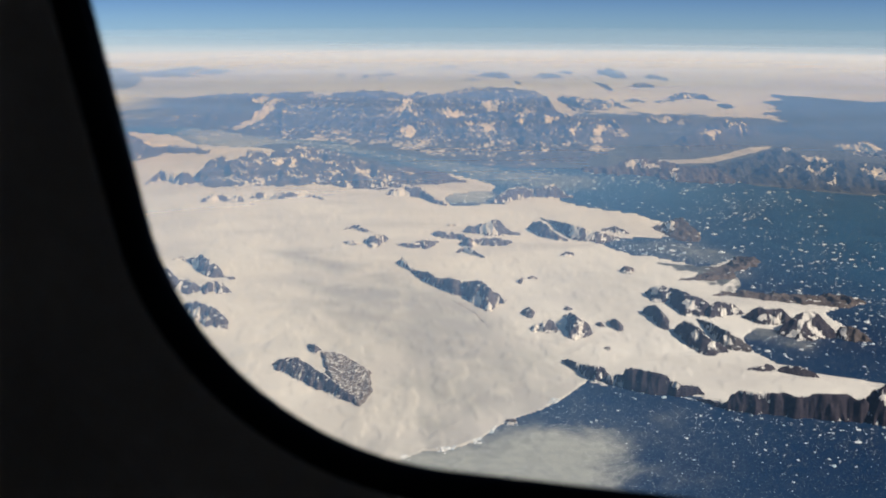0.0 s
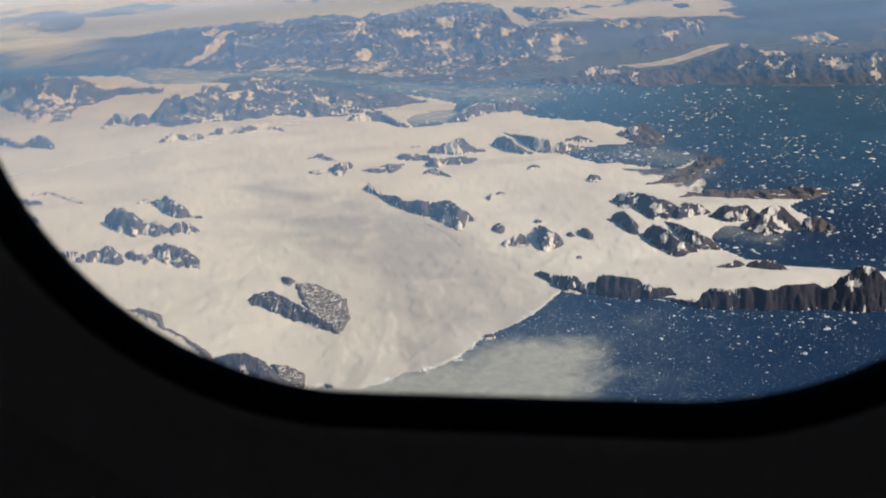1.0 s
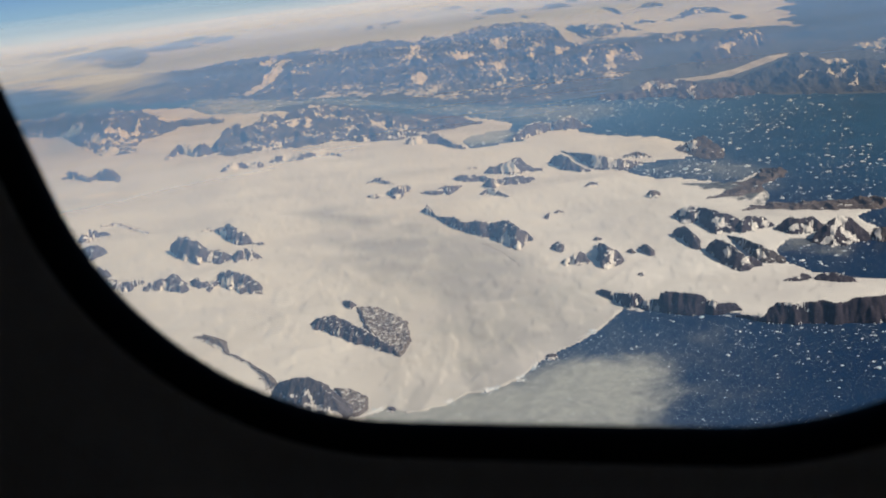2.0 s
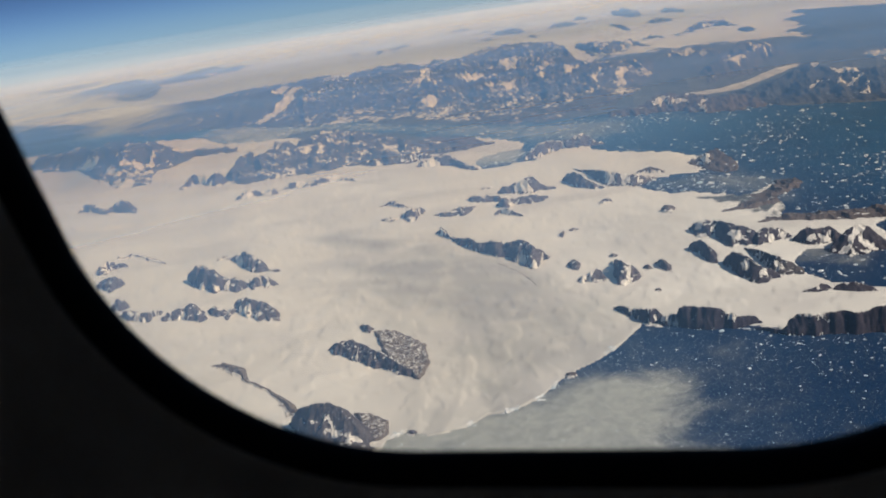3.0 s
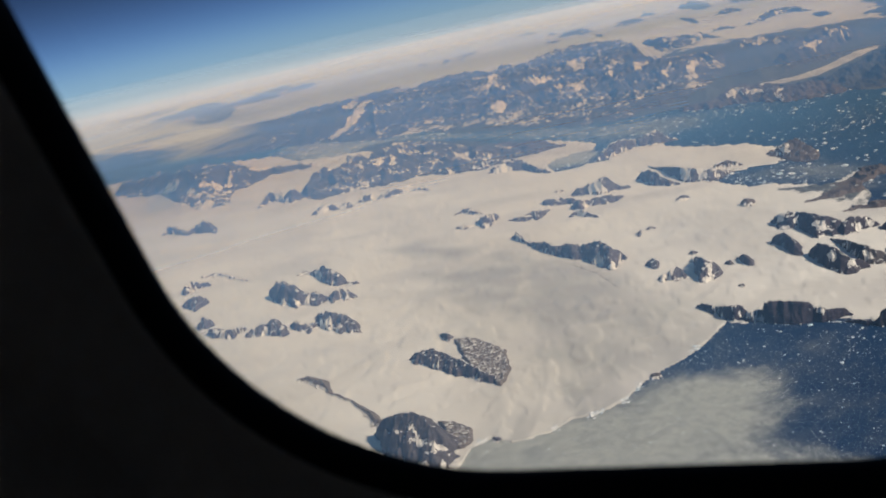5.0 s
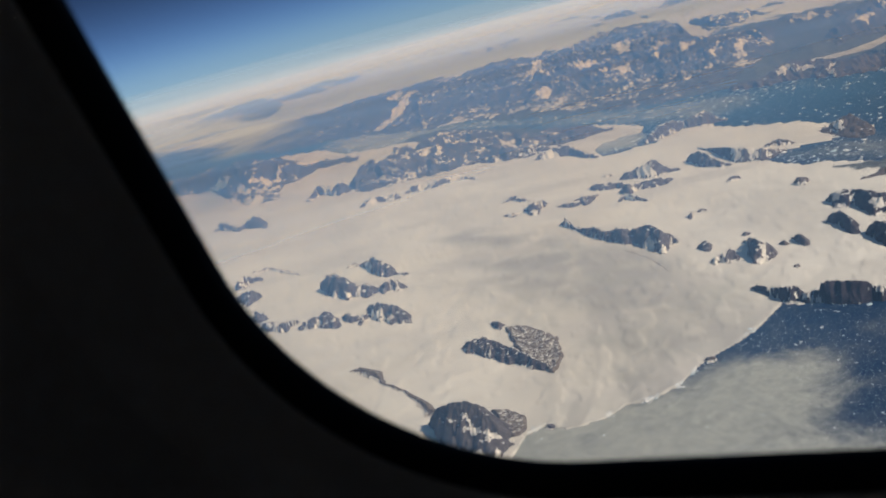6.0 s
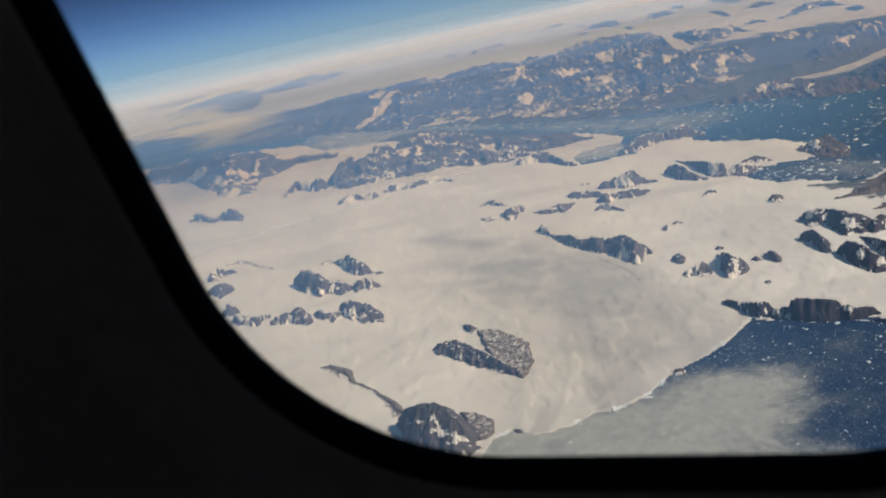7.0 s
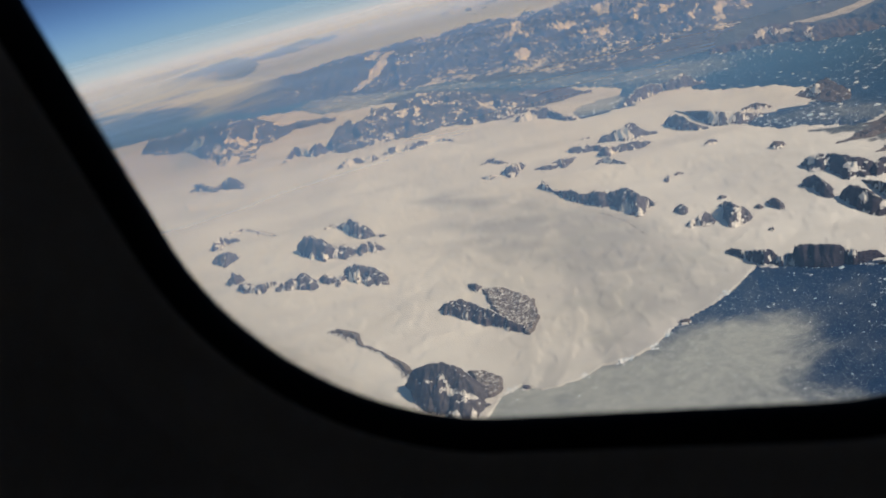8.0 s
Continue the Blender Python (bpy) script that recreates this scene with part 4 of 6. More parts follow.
rock_face(thing, [(60, 295, 0.8), (60.1, 286.7, 4.6), (60.7, 278.8, 5.8), (62.4, 277.4, 4.4), (63.9, 276.6, 3.3), (64.6, 276, 0.7)], [(59.7, 294), (59.1, 285.1), (56.8, 273.5), (58.6, 271.5), (62.6, 272.8), (64.3, 275.3)], [[(60.6, 275.2), (62.1, 275.5), (61.1, 273.6), (60.1, 273.9)]], base=0.8, seed=26)
rock_face(thing, [(61.4, 302.4, 0.6), (62.4, 301.4, 1.7), (63.6, 301.8, 0.6)], [(61.2, 301.7), (61.8, 299.4), (63.4, 301.2)], [], base=0.8, seed=27)
thing = outcrop("nunatak", "small dark rock tooth on the ice", "mountain", "nunataks on the ice sheet")
rock_face(thing, [(73.6, 288.8, 0.4), (74.3, 286.7, 1.9), (75, 283.8, 2.5), (75.3, 281.3, 1.7), (75.6, 279.1, 0.4)], [(73.5, 288.3), (73.5, 282.7), (74.2, 279.9), (75.5, 278.6)], [], base=0.8, seed=28)
rock_face(thing, [(69, 286.3, 0.4), (70.1, 285.2, 1.4), (70.8, 284.1, 0.4)], [(68.8, 285.9), (69.5, 283.7), (70.7, 283.7)], [], base=0.8, seed=29, material=BROWN)
thing = outcrop("nunatak", "small snow-topped rock on the ice", "mountain", "nunataks on the ice sheet")
rock_face(thing, [(49.5, 334.1, 0.5), (51.1, 335.9, 2), (53.2, 339.9, 0.5)], [(49.3, 333.5), (50.6, 333.5), (53, 339.3)], [], base=0.8, seed=30)
rock_face(thing, [(54, 339.9, 0.3), (55.6, 340.6, 1), (58, 339.9, 0.3)], [(53.9, 339.5), (55.6, 339.3), (57.9, 339.5)], [], base=0.8, seed=31, material=BROWN)
thing = outcrop("nunatak", "dark coastal ridge with snow gullies", "mountain", "nunataks on the ice sheet")
rock_face(thing, [(67.8, 421.3, 1.7), (69.2, 418.5, 4.2), (71.5, 413.5, 5.4), (73.2, 409.2, 4.9), (75.2, 404.5, 3.7), (77.6, 401.1, 2), (80.5, 398, 0.6)], [(67.3, 419.4), (67.9, 411.5), (70.4, 404.8), (73.4, 400.3), (76.8, 398.8), (80.3, 397.3)], [], base=0.8, seed=32, crag=0.5, fingers=0.3)
rock_face(thing, [(76.5, 440.9, 0.9), (80, 430.7, 1.5), (82, 420.4, 3.5), (84.7, 408.5, 4.7), (87.4, 403.9, 4.7), (90.7, 401.5, 4.6), (94.9, 398.1, 4.1), (100, 399, 2.5), (104.6, 402.1, 0.8)], [(76.2, 439.9), (79.4, 429), (80.7, 416.3), (82.4, 406.3), (83.4, 399.6), (87.9, 397.3), (91.9, 393.1), (97.4, 394.7), (104.3, 401.3)], [[(84.2, 407.8), (86.2, 404.3), (85.9, 399.8), (83.2, 400.9)], [(90.2, 400.1), (92.3, 397.5), (90.7, 395.2), (88.7, 398)], [(95.8, 397.4), (97.8, 397.4), (95.4, 394.7)]], base=0.8, seed=33, material=COAST, crag=0.5, fingers=0.3)
thing = outcrop("nunatak", "dark coastal peak with snow patches", "mountain", "nunataks on the ice sheet")
rock_face(thing, [(56.8, 482.5, 0.5), (61.5, 486.9, 3.2), (66.1, 491.1, 5.4), (70.7, 494.2, 5.9), (75.7, 497.2, 5.2), (80.4, 498.2, 3.6), (85.3, 498.7, 4.3), (90.1, 498.4, 5.7), (93.3, 498.9, 5.7), (96.9, 495.8, 2.5), (101.1, 494.6, 0.8)], [(56.6, 481.9), (62.1, 483.6), (67, 485.7), (74, 491), (80.9, 495), (88.1, 491.8), (96.1, 493), (100.9, 493.8)], [], base=0.8, seed=34)
thing = outcrop("headland", "reddish-brown rocky headland in the sea", "headland", "nunataks on the ice sheet")
rock_face(thing, [(125.9, 419.5, 0.6), (129.4, 419.3, 2.2), (132, 418.9, 3.5), (135.6, 417.2, 5.1), (138.3, 418.9, 6.2), (139, 412.1, 5.1), (140.7, 406.2, 3.6), (141.8, 398.9, 1.4)], [(125.3, 417.6), (127.6, 410.3), (129.6, 400.8), (132.9, 395.6), (140.1, 394.6)], [[(132.5, 417.7), (133.7, 415), (131.6, 407.7), (129.5, 410.9)]], base=0, seed=35, material=BROWN, relief=1.5, wave=7)
thing = outcrop("nunatak", "dark snow-streaked rock by the inlet", "mountain", "nunataks on the ice sheet")
rock_face(thing, [(-1.3, 499.1, 0.5), (2.4, 502.2, 3.4), (5.9, 503.5, 4.8), (10.6, 503, 5), (15.5, 503.5, 6), (18.5, 502.2, 5.4), (20.9, 495.6, 3.8), (24.8, 487.3, 3.1), (28.7, 481.6, 2), (32.1, 477.7, 0.7)], [(-1.4, 498.5), (3.3, 497.7), (7.9, 496.9), (12.6, 496.1), (17.2, 495.4), (21.4, 488.7), (25.3, 480.8), (31.9, 476.8)], [[(3.4, 498.6), (6.5, 501.6), (10.3, 501.5), (12.9, 497.7), (9.6, 497.1)]], base=0.8, seed=36, crag=0.5, fingers=0.3)
thing = outcrop("nunatak", "broken rock edge of the snowfield", "mountain", "nunataks on the ice sheet")
rock_face(thing, [(-98.4, 489.6, 1.2), (-95.1, 491.5, 3.4), (-90.4, 493.3, 4.7), (-85.9, 493.1, 4), (-82.8, 490.7, 2.7), (-77.9, 490.9, 4.3), (-75.2, 489, 1.5)], [(-98.4, 488.3), (-93.7, 487.5), (-89.2, 488.2), (-84.7, 488.8), (-79.6, 485.2), (-75.3, 487.3)], [[(-93.6, 489.5), (-89.7, 490.9), (-88, 489.2), (-91.6, 488.3)], [(-83.5, 489.9), (-79.6, 489), (-79, 486.6), (-83, 488.2)]], base=0.8, seed=37, material=COAST, crag=0.5, fingers=0.3)
rock_face(thing, [(-73.1, 498, 1.3), (-69.7, 500.1, 3.4), (-65.1, 501.8, 3.8), (-60.3, 498.7, 2.7), (-55.5, 499.1, 3.7), (-49.4, 501.3, 3.5), (-44.7, 503.3, 3.9), (-40.1, 499.7, 2.2), (-33.7, 492.6, 2), (-30.1, 487, 0.7)], [(-73.2, 496.6), (-68.4, 495.8), (-64, 498), (-59, 494.2), (-52.8, 495.1), (-46.8, 499.1), (-40.5, 497), (-30.2, 486.1)], [[(-64.6, 500.3), (-60.1, 497.8), (-60.9, 496.3), (-65.4, 498.3)], [(-45.8, 501.4), (-41.5, 499.4), (-43, 498.1), (-46.7, 499.8)]], base=0.8, seed=38, material=COAST, crag=0.5, fingers=0.3)
thing = outcrop("nunatak", "snow-streaked dark peak above the ice", "mountain", "nunataks on the ice sheet")
rock_face(thing, [(-140.9, 543.8, 0.9), (-137.7, 548.5, 3.8), (-135.4, 556.4, 5.9), (-131.9, 561, 6.8), (-128.9, 558.4, 5.7), (-125, 550.8, 4.6), (-121.6, 546.5, 5.6), (-117.6, 546.1, 7.8), (-114.4, 544.9, 6.1), (-112.7, 542.8, 1.4)], [(-140.9, 543), (-136.3, 545.6), (-134.9, 555.3), (-129.1, 552.4), (-121.8, 540.6), (-115.9, 536.1), (-112.8, 541.4)], [[(-131.2, 558.1), (-124, 549), (-125.1, 547.5), (-130.6, 554.5)], [(-136.7, 547.6), (-135, 554.9), (-134.3, 556), (-135.9, 548.8)]], base=0.8, seed=39, crag=0.5, fingers=0.3)
thing = outcrop("rock_island", "dark rock island in the glacier with a cliff edge", "rock island", "nunataks on the ice sheet")
rock_face(thing, [(-34.5, 256.6, 0.4), (-33, 256.7, 1.9), (-31.1, 255.7, 2.9), (-27.8, 253.4, 3.6), (-26.3, 252.8, 4.3), (-25.1, 251.1, 4.1), (-23, 248, 3.6), (-20.2, 244.8, 3.4), (-17, 241.4, 3.2), (-14.7, 237.9, 2.5), (-11.7, 233.9, 2), (-9.6, 231.1, 1.4), (-8.2, 229, 0.7)], [(-34.5, 256.2), (-31.8, 252.5), (-28.3, 249), (-24.9, 245.1), (-21.6, 241.3), (-18.4, 238.5), (-15.2, 234.9), (-12.1, 231.4), (-8.4, 228.1)], [[(-25.5, 247.6), (-25, 247.2), (-25.4, 245.7), (-26.1, 246.4)]], base=0.8, seed=40)
rock_face(thing, [(-25.1, 271.8, 0.5), (-23.7, 269.5, 1.9), (-21.8, 266.6, 2.7), (-21.1, 266.2, 0.5)], [(-25.2, 271.2), (-23.6, 265.8), (-22.2, 263.3), (-21.2, 265.6)], [], base=0.8, seed=41)
thing = outcrop("mountain", "large brown rock mountain with a shadowed cliff side", "mountain", "mountains by the ice front")
rock_face(thing, [(-40.7, 212.4, 0.6), (-38.6, 209.7, 4.6), (-35.5, 205.5, 7.4), (-32.9, 203.3, 8.9), (-30.9, 202.2, 9.3), (-29.4, 201.4, 9.7), (-27.8, 200.1, 9.6), (-26.2, 198.5, 9), (-25.1, 196.7, 8), (-23.6, 195, 6.8), (-22.2, 193.5, 5.3), (-21.1, 193.2, 3.2), (-20.6, 193.7, 0.6)], [(-40.9, 211.9), (-38.4, 201.3), (-34.6, 195.3), (-31.1, 192.5), (-27.1, 189.8), (-23.8, 188.6), (-21.8, 190.5), (-20.7, 193.2)], [[(-30.9, 196.8), (-27.4, 194.7), (-24.2, 192.7), (-21.5, 192.5), (-20.8, 193.3), (-21.9, 191.9), (-24.7, 192.4), (-27.8, 194.2)], [(-30.8, 199.8), (-29.7, 198.7), (-29.6, 197.7), (-30.4, 198.5)], [(-29.2, 197.8), (-28.7, 196.7), (-28.7, 195.9), (-29.3, 196.6)], [(-28.6, 191.1), (-27.3, 191.4), (-26.4, 189.8)], [(-23.5, 190.3), (-23, 189.8), (-22.4, 188.4), (-24.4, 188.9)]], base=0.8, seed=42, material=MOUNTAIN, crag=0.3, fingers=0.2)
thing = outcrop("mountain", "snow-streaked dark mountain on the peninsula", "mountain", "mountains on the peninsula")
rock_face(thing, [(94.2, 316.7, 0.4), (95.2, 317.5, 2.4), (96.8, 314.3, 4.2), (98.9, 312.8, 4.7), (101.9, 312.6, 4.4), (102.9, 306.9, 4.9), (104, 301.7, 5.5), (105.4, 300.1, 5.1), (107.5, 298, 4.7), (108.9, 296.8, 3.9), (110.7, 297.7, 1.8)], [(93.9, 316), (93.7, 308.6), (96.2, 305.6), (99.3, 305.9), (100.4, 302.3), (99.4, 295.2), (101.3, 292.6), (104.1, 292.4), (105.3, 289.6), (109.7, 295.3)], [[(95.8, 316), (97.6, 313.2), (98.2, 310.9), (96.2, 311.3), (95.2, 313.7)], [(102.7, 298.3), (104.7, 298.3), (105.4, 295.9), (105, 294.1), (103, 295.4)], [(100.2, 312.6), (102.8, 311.1), (101.2, 310.9)], [(98.4, 308.8), (100.6, 308.9), (100.2, 306.6), (98.4, 306.9)]], base=0.8, seed=43, material=PENINSULA, crag=0.5, fingers=0.5)
rock_face(thing, [(86.8, 296.7, 0.5), (89.1, 297.4, 2.5), (90.8, 294.6, 3.7), (91.1, 288.1, 3.9), (90.8, 282.3, 2.2), (91.2, 280, 0.5)], [(86.5, 295.9), (88.4, 292.2), (88.8, 286.7), (88.8, 281), (89.8, 278.6), (90.9, 279.2)], [], base=0.8, seed=44, material=PENINSULA, crag=0.5, fingers=0.5)
rock_face(thing, [(92, 278.7, 0.4), (93.6, 278.7, 2.4), (95, 277.3, 4.1), (96, 272.3, 5), (97, 268, 5), (97.6, 264.2, 3.9), (99.5, 261.4, 2.7), (102.7, 261, 1.5), (102.6, 259.9, 0.6)], [(91.8, 278.1), (92.5, 273.5), (92.7, 267.6), (93, 262.9), (94.3, 259.5), (96.4, 257.4), (99.3, 257.9), (102.2, 259.1)], [[(95.1, 269), (96.9, 266.9), (95.7, 264.6), (94.4, 265.7)], [(98.3, 261.1), (101, 260.5), (100, 259.1), (97, 259.6)]], base=0.8, seed=45, material=PENINSULA, crag=0.5, fingers=0.5)
rock_face(thing, [(103.7, 288.8, 0.5), (104.8, 281.5, 1.9), (105.4, 273.7, 3.2), (106.5, 267.8, 3.5), (108.7, 264.9, 2.5), (110.8, 261.7, 1)], [(103.4, 288), (103.7, 281.4), (103.5, 274), (103.4, 267), (104.4, 263), (107.2, 261.5), (110.2, 260.4)], [[(104.1, 281.5), (104.5, 276.2), (103.9, 270.4), (103.7, 275.9)], [(105.2, 268.7), (105.6, 266.2), (105.6, 263.7), (104.7, 265.1)]], base=0.8, seed=46, material=MOUNTAIN)
thing = outcrop("mountain", "dark sharp mountain with white gullies by the sea", "mountain", "mountains on the peninsula")
rock_face(thing, [(109.9, 293.1, 3.2), (112.6, 295.7, 4.4), (115.4, 296.2, 3.4), (118.6, 297, 3), (120.4, 295.3, 1.5), (122.1, 294, 0.4)], [(108, 288.7), (110.7, 289.8), (114.6, 292.3), (117.8, 293.1), (121.8, 293.5)], [[(113.5, 293.9), (115.6, 295), (115.5, 293), (113.1, 291.7)], [(117.8, 295.6), (119.3, 295.5), (118.6, 294), (117.1, 294)]], base=0.8, seed=47, material=PENINSULA, crag=0.5, fingers=0.5)
rock_face(thing, [(120.6, 290.7, 0.8), (123.1, 290.9, 2.5), (125.3, 290.1, 4.1), (126.8, 288, 3.6), (129.2, 288.3, 3.9), (132, 288.3, 3.6), (133.6, 286.7, 2.4)], [(120.2, 289.6), (121.9, 287.2), (122.9, 283.9), (125.6, 282.9), (128.8, 283.7), (132.2, 283.7)], [[(123.6, 287.1), (125.7, 286.2), (125.3, 283.9), (123.5, 284.3)], [(128.1, 285.7), (131.3, 286.2), (130, 284.2), (127.6, 283.5)]], base=0.8, seed=48, material=PENINSULA, crag=0.5, fingers=0.5)
rock_face(thing, [(126.6, 276.1, 0.7), (128.8, 276.8, 2.8), (131.4, 277.5, 4.7), (134.2, 278.3, 6.5), (136.4, 278.8, 6.8), (138.2, 278.5, 6.5), (139.7, 277.4, 5.3), (141.8, 275.2, 3.3), (142.8, 273.2, 1.9), (144.9, 271.3, 0.5)], [(126.3, 275.1), (127.7, 271.7), (130.1, 268.5), (134.2, 269.1), (138.8, 270.6), (144.6, 270.6)], [[(135, 277.8), (137.6, 278), (135.5, 275.3), (132, 273), (128.6, 271.6), (127.3, 273.1), (130.6, 274.4)], [(135.9, 275.3), (137, 273.9), (139.8, 271.1), (137.8, 270.6), (135.2, 271.9)]], base=0.3, seed=49, material=PENINSULA, crag=0.5, fingers=0.5)
rock_face(thing, [(143.3, 272.2, 1.2), (145.2, 272.2, 3), (147.3, 270.7, 3.6), (149.5, 269.3, 3), (151.5, 268, 1.5)], [(142.9, 271.1), (145.2, 268), (147.5, 266.7), (151, 266.8)], [[(144.5, 272), (146.1, 270.6), (145.2, 269.2), (144, 270.7)]], base=0.3, seed=50, material=BROWN)
thing = outcrop("nunatak", "low dark rocks at the bay head", "mountain", "mountains on the peninsula")
rock_face(thing, [(104.3, 245.7, 0.2), (107.2, 245.5, 0.9), (110, 245.9, 1.4), (111.7, 245.8, 1)], [(104.2, 245.4), (106.7, 244.2), (109.2, 243.9), (111.1, 244.3)], [], base=0.8, seed=51, material=PENINSULA, crag=0.5, fingers=0.3)
rock_face(thing, [(113.3, 244.4, 0.5), (115.4, 244.3, 1.4), (118.1, 242.5, 1.7), (120.1, 241.1, 1.3), (122.1, 239.6, 0.6)], [(113, 243.8), (115.2, 241.7), (117.7, 239.5), (121.8, 238.8)], [], base=0.8, seed=52, material=PENINSULA, crag=0.5, fingers=0.3)
thing = outcrop("sea_cliff", "dark brown sea cliff under a snow cap", "sea cliff", "sea cliffs")
rock_face(thing, [(51.5, 255.2, 0.4), (53.1, 252.1, 2.2), (55.4, 248.2, 2.3), (57.6, 244, 3.3), (59.6, 242.1, 3.9), (61.1, 242, 3.3)], [(51.4, 255), (52.6, 251), (54.9, 247.1), (56.4, 243.7), (57.9, 240.3), (60.4, 240.5)], [[(53.5, 250.7), (57, 244.9), (59.5, 241.8), (59.1, 241.8), (55.8, 246.8)]], base=0.4, seed=53, material=SEA_CLIFF, crag=0.07)
rock_face(thing, [(59.5, 240, 0.6), (61.2, 239.8, 2.4), (63.3, 238.6, 3.2), (64.8, 237.2, 3.4), (66.4, 236.9, 5.6), (68.1, 235.7, 5.9), (70.7, 234, 5.9), (73.4, 232.8, 6.1), (75.4, 232, 5.3), (77.3, 231, 4.4), (79.4, 230.4, 3.4), (81.6, 230.3, 3.1), (84.3, 230.1, 2.5)], [(59.4, 239.8), (62.1, 238.1), (64.5, 235.7), (67, 233.7), (69.7, 232.1), (72.4, 230.9), (74.5, 230.4), (77.3, 229.5), (80.3, 229.4), (83.9, 229.5)], [[(76.3, 231.3), (78.5, 230.5), (79.1, 230), (77.4, 230.3)], [(60.9, 241.9), (62, 239.7), (63.2, 237.8), (64.8, 236.2), (64.6, 235.9), (62.1, 238.1), (60.9, 239.3)]], base=0, seed=54, material=SEA_CLIFF, crag=0.07, fingers=0.2)
thing = outcrop("sea_cliff", "long dark brown sea cliff under a snow cap", "sea cliff", "sea cliffs")
rock_face(thing, [(83, 226.2, 0.7), (85.6, 224.5, 1.2), (88, 222.2, 1.3), (90.2, 221.2, 3.7), (91.7, 220.7, 5.2), (93.4, 220, 5.6), (96, 218.8, 5.6), (99.5, 217.6, 5.9), (103.7, 216.3, 5.8), (107.8, 215.1, 5.6), (110, 214.7, 6.4), (112.4, 214.2, 7), (114.6, 213.6, 6.6), (117.1, 213.3, 6.9), (118.6, 212.9, 6.3), (120.4, 212.4, 5.6), (121.5, 212.4, 6.3)], [(82.9, 225.9), (85.4, 224), (87.8, 221.7), (90.7, 218.9), (94.8, 217.1), (98.9, 215.6), (103.1, 214.4), (107.3, 213.3), (112.9, 211.8), (121.1, 210.8)], [[(92.4, 220.3), (94.8, 219.6), (97.4, 218.2), (98.9, 216.7), (96.5, 217.9), (94.2, 219.1)]], base=0, seed=55, material=SEA_CLIFF, crag=0.07, fingers=0.2)
rock_face(thing, [(120.8, 213, 5.2), (122.7, 212.7, 7), (124.8, 212.2, 8.6), (126.7, 211.9, 9.8), (128.5, 211.6, 11), (130.4, 210.9, 11.2), (132.5, 210.3, 10.4), (134.5, 209.3, 8.4), (136.9, 208, 5.4), (140.1, 207.1, 2.1)], [(120.1, 211), (124, 208.8), (129.3, 207), (136.4, 206.3), (140, 206.5)], [[(124.1, 211.8), (126.2, 211.2), (128.3, 210.4), (128.5, 209.8), (125.9, 210.3), (124.5, 211.1)], [(120.9, 212.7), (121.9, 212), (122.2, 210.8), (121.2, 211.8)], [(129.7, 210.8), (131.8, 210.4), (130.8, 210.1)]], base=0, seed=56, material=SEA_CLIFF, crag=0.07, fingers=0.2)
massif("nunatak", "thin rock rib in the snow", [[(-137.8, 403.9, 1.2), (-129.7, 402.6, 1.5), (-120.9, 392.6, 1.2), (-112.7, 383.6, 0.8)]], 1.22, 0.6, seed=6)
massif("nunatak", "flat rock strip in the snow", [[(-186.2, 480.7, 1.2), (-181.6, 479.6, 2.2), (-176.5, 475.6, 0.9)], [(-170.1, 472, 0.8), (-151.5, 469.6, 1.2), (-137.8, 464, 0.9)]], 1.22, 0.7, seed=8)
massif("nunatak", "small dark rock on the ice", [[(72.8, 370.1, 0.9), (75.8, 371.1, 2.1), (77.9, 371.4, 1.2)]], 1.35, 0.8, seed=16)
massif("nunatak", "small brown rock on the ice", [[(91.1, 346.4, 1.2), (93.9, 345.5, 3), (96.2, 345.4, 1.5)]], 1.22, 0.8, seed=17, material=BROWN)
massif("nunatak", "tiny rock on the ice", [[(66.4, 263.2, 0.8), (67.4, 262.9, 1.2)]], 1.35, 0.8, seed=18)
massif("nunatak", "low brown rock on the ice tongue", [[(100.2, 414.5, 1.2), (106, 414.2, 2.4), (111, 410.8, 1.2)]], 1.08, 0.7, seed=22, material=BROWN)
rock_range("moraine", "grey rubble field speckled with snow", [(-21.2, 266.1), (-15.7, 265), (-9.8, 258.2), (-5, 249.6), (-4.7, 236.3), (-7.7, 225.3), (-11.3, 231.1), (-15.7, 241.3), (-18.3, 250.6)], 1.3, 4.0, 1.0, RUBBLE, 27, 0.7, "moraines", "moraine", foot=0.1)
massif("rock_rib", "thin speckled rock rib running down to the mountain", [[(-68.6, 257, 0.6), (-65, 255.5, 1.5), (-60, 250.5, 1.5), (-56.8, 244, 0.6), (-49.3, 235, 0.55), (-43.3, 224.4, 1.1), (-40.5, 218, 1.6)]], 1.0, 0.7, seed=28, material=RUBBLE, category="rock rib", group="mountains by the ice front")
rock_range("moraine", "rubble slope speckled with snow beside the ice front", [(-25, 213.1), (-20, 211.8), (-16, 206), (-15.8, 200.9), (-18.1, 197.2), (-20.8, 197.3), (-23.1, 203)], 1.3, 4.0, 1.0, RUBBLE, 29, 0.6, "moraines", "moraine", foot=0.1)
rock_range("headland", "low brown rocky shore", [(117.9, 315.4), (123.5, 321.9), (147, 317.7), (168.9, 313.3), (172.9, 304.3), (161.7, 299.2), (153.6, 299.8), (135.9, 307.1)], 1.6, 6.0, 2.5, BROWN, 33, 0.2, "mountains on the peninsula", "headland")
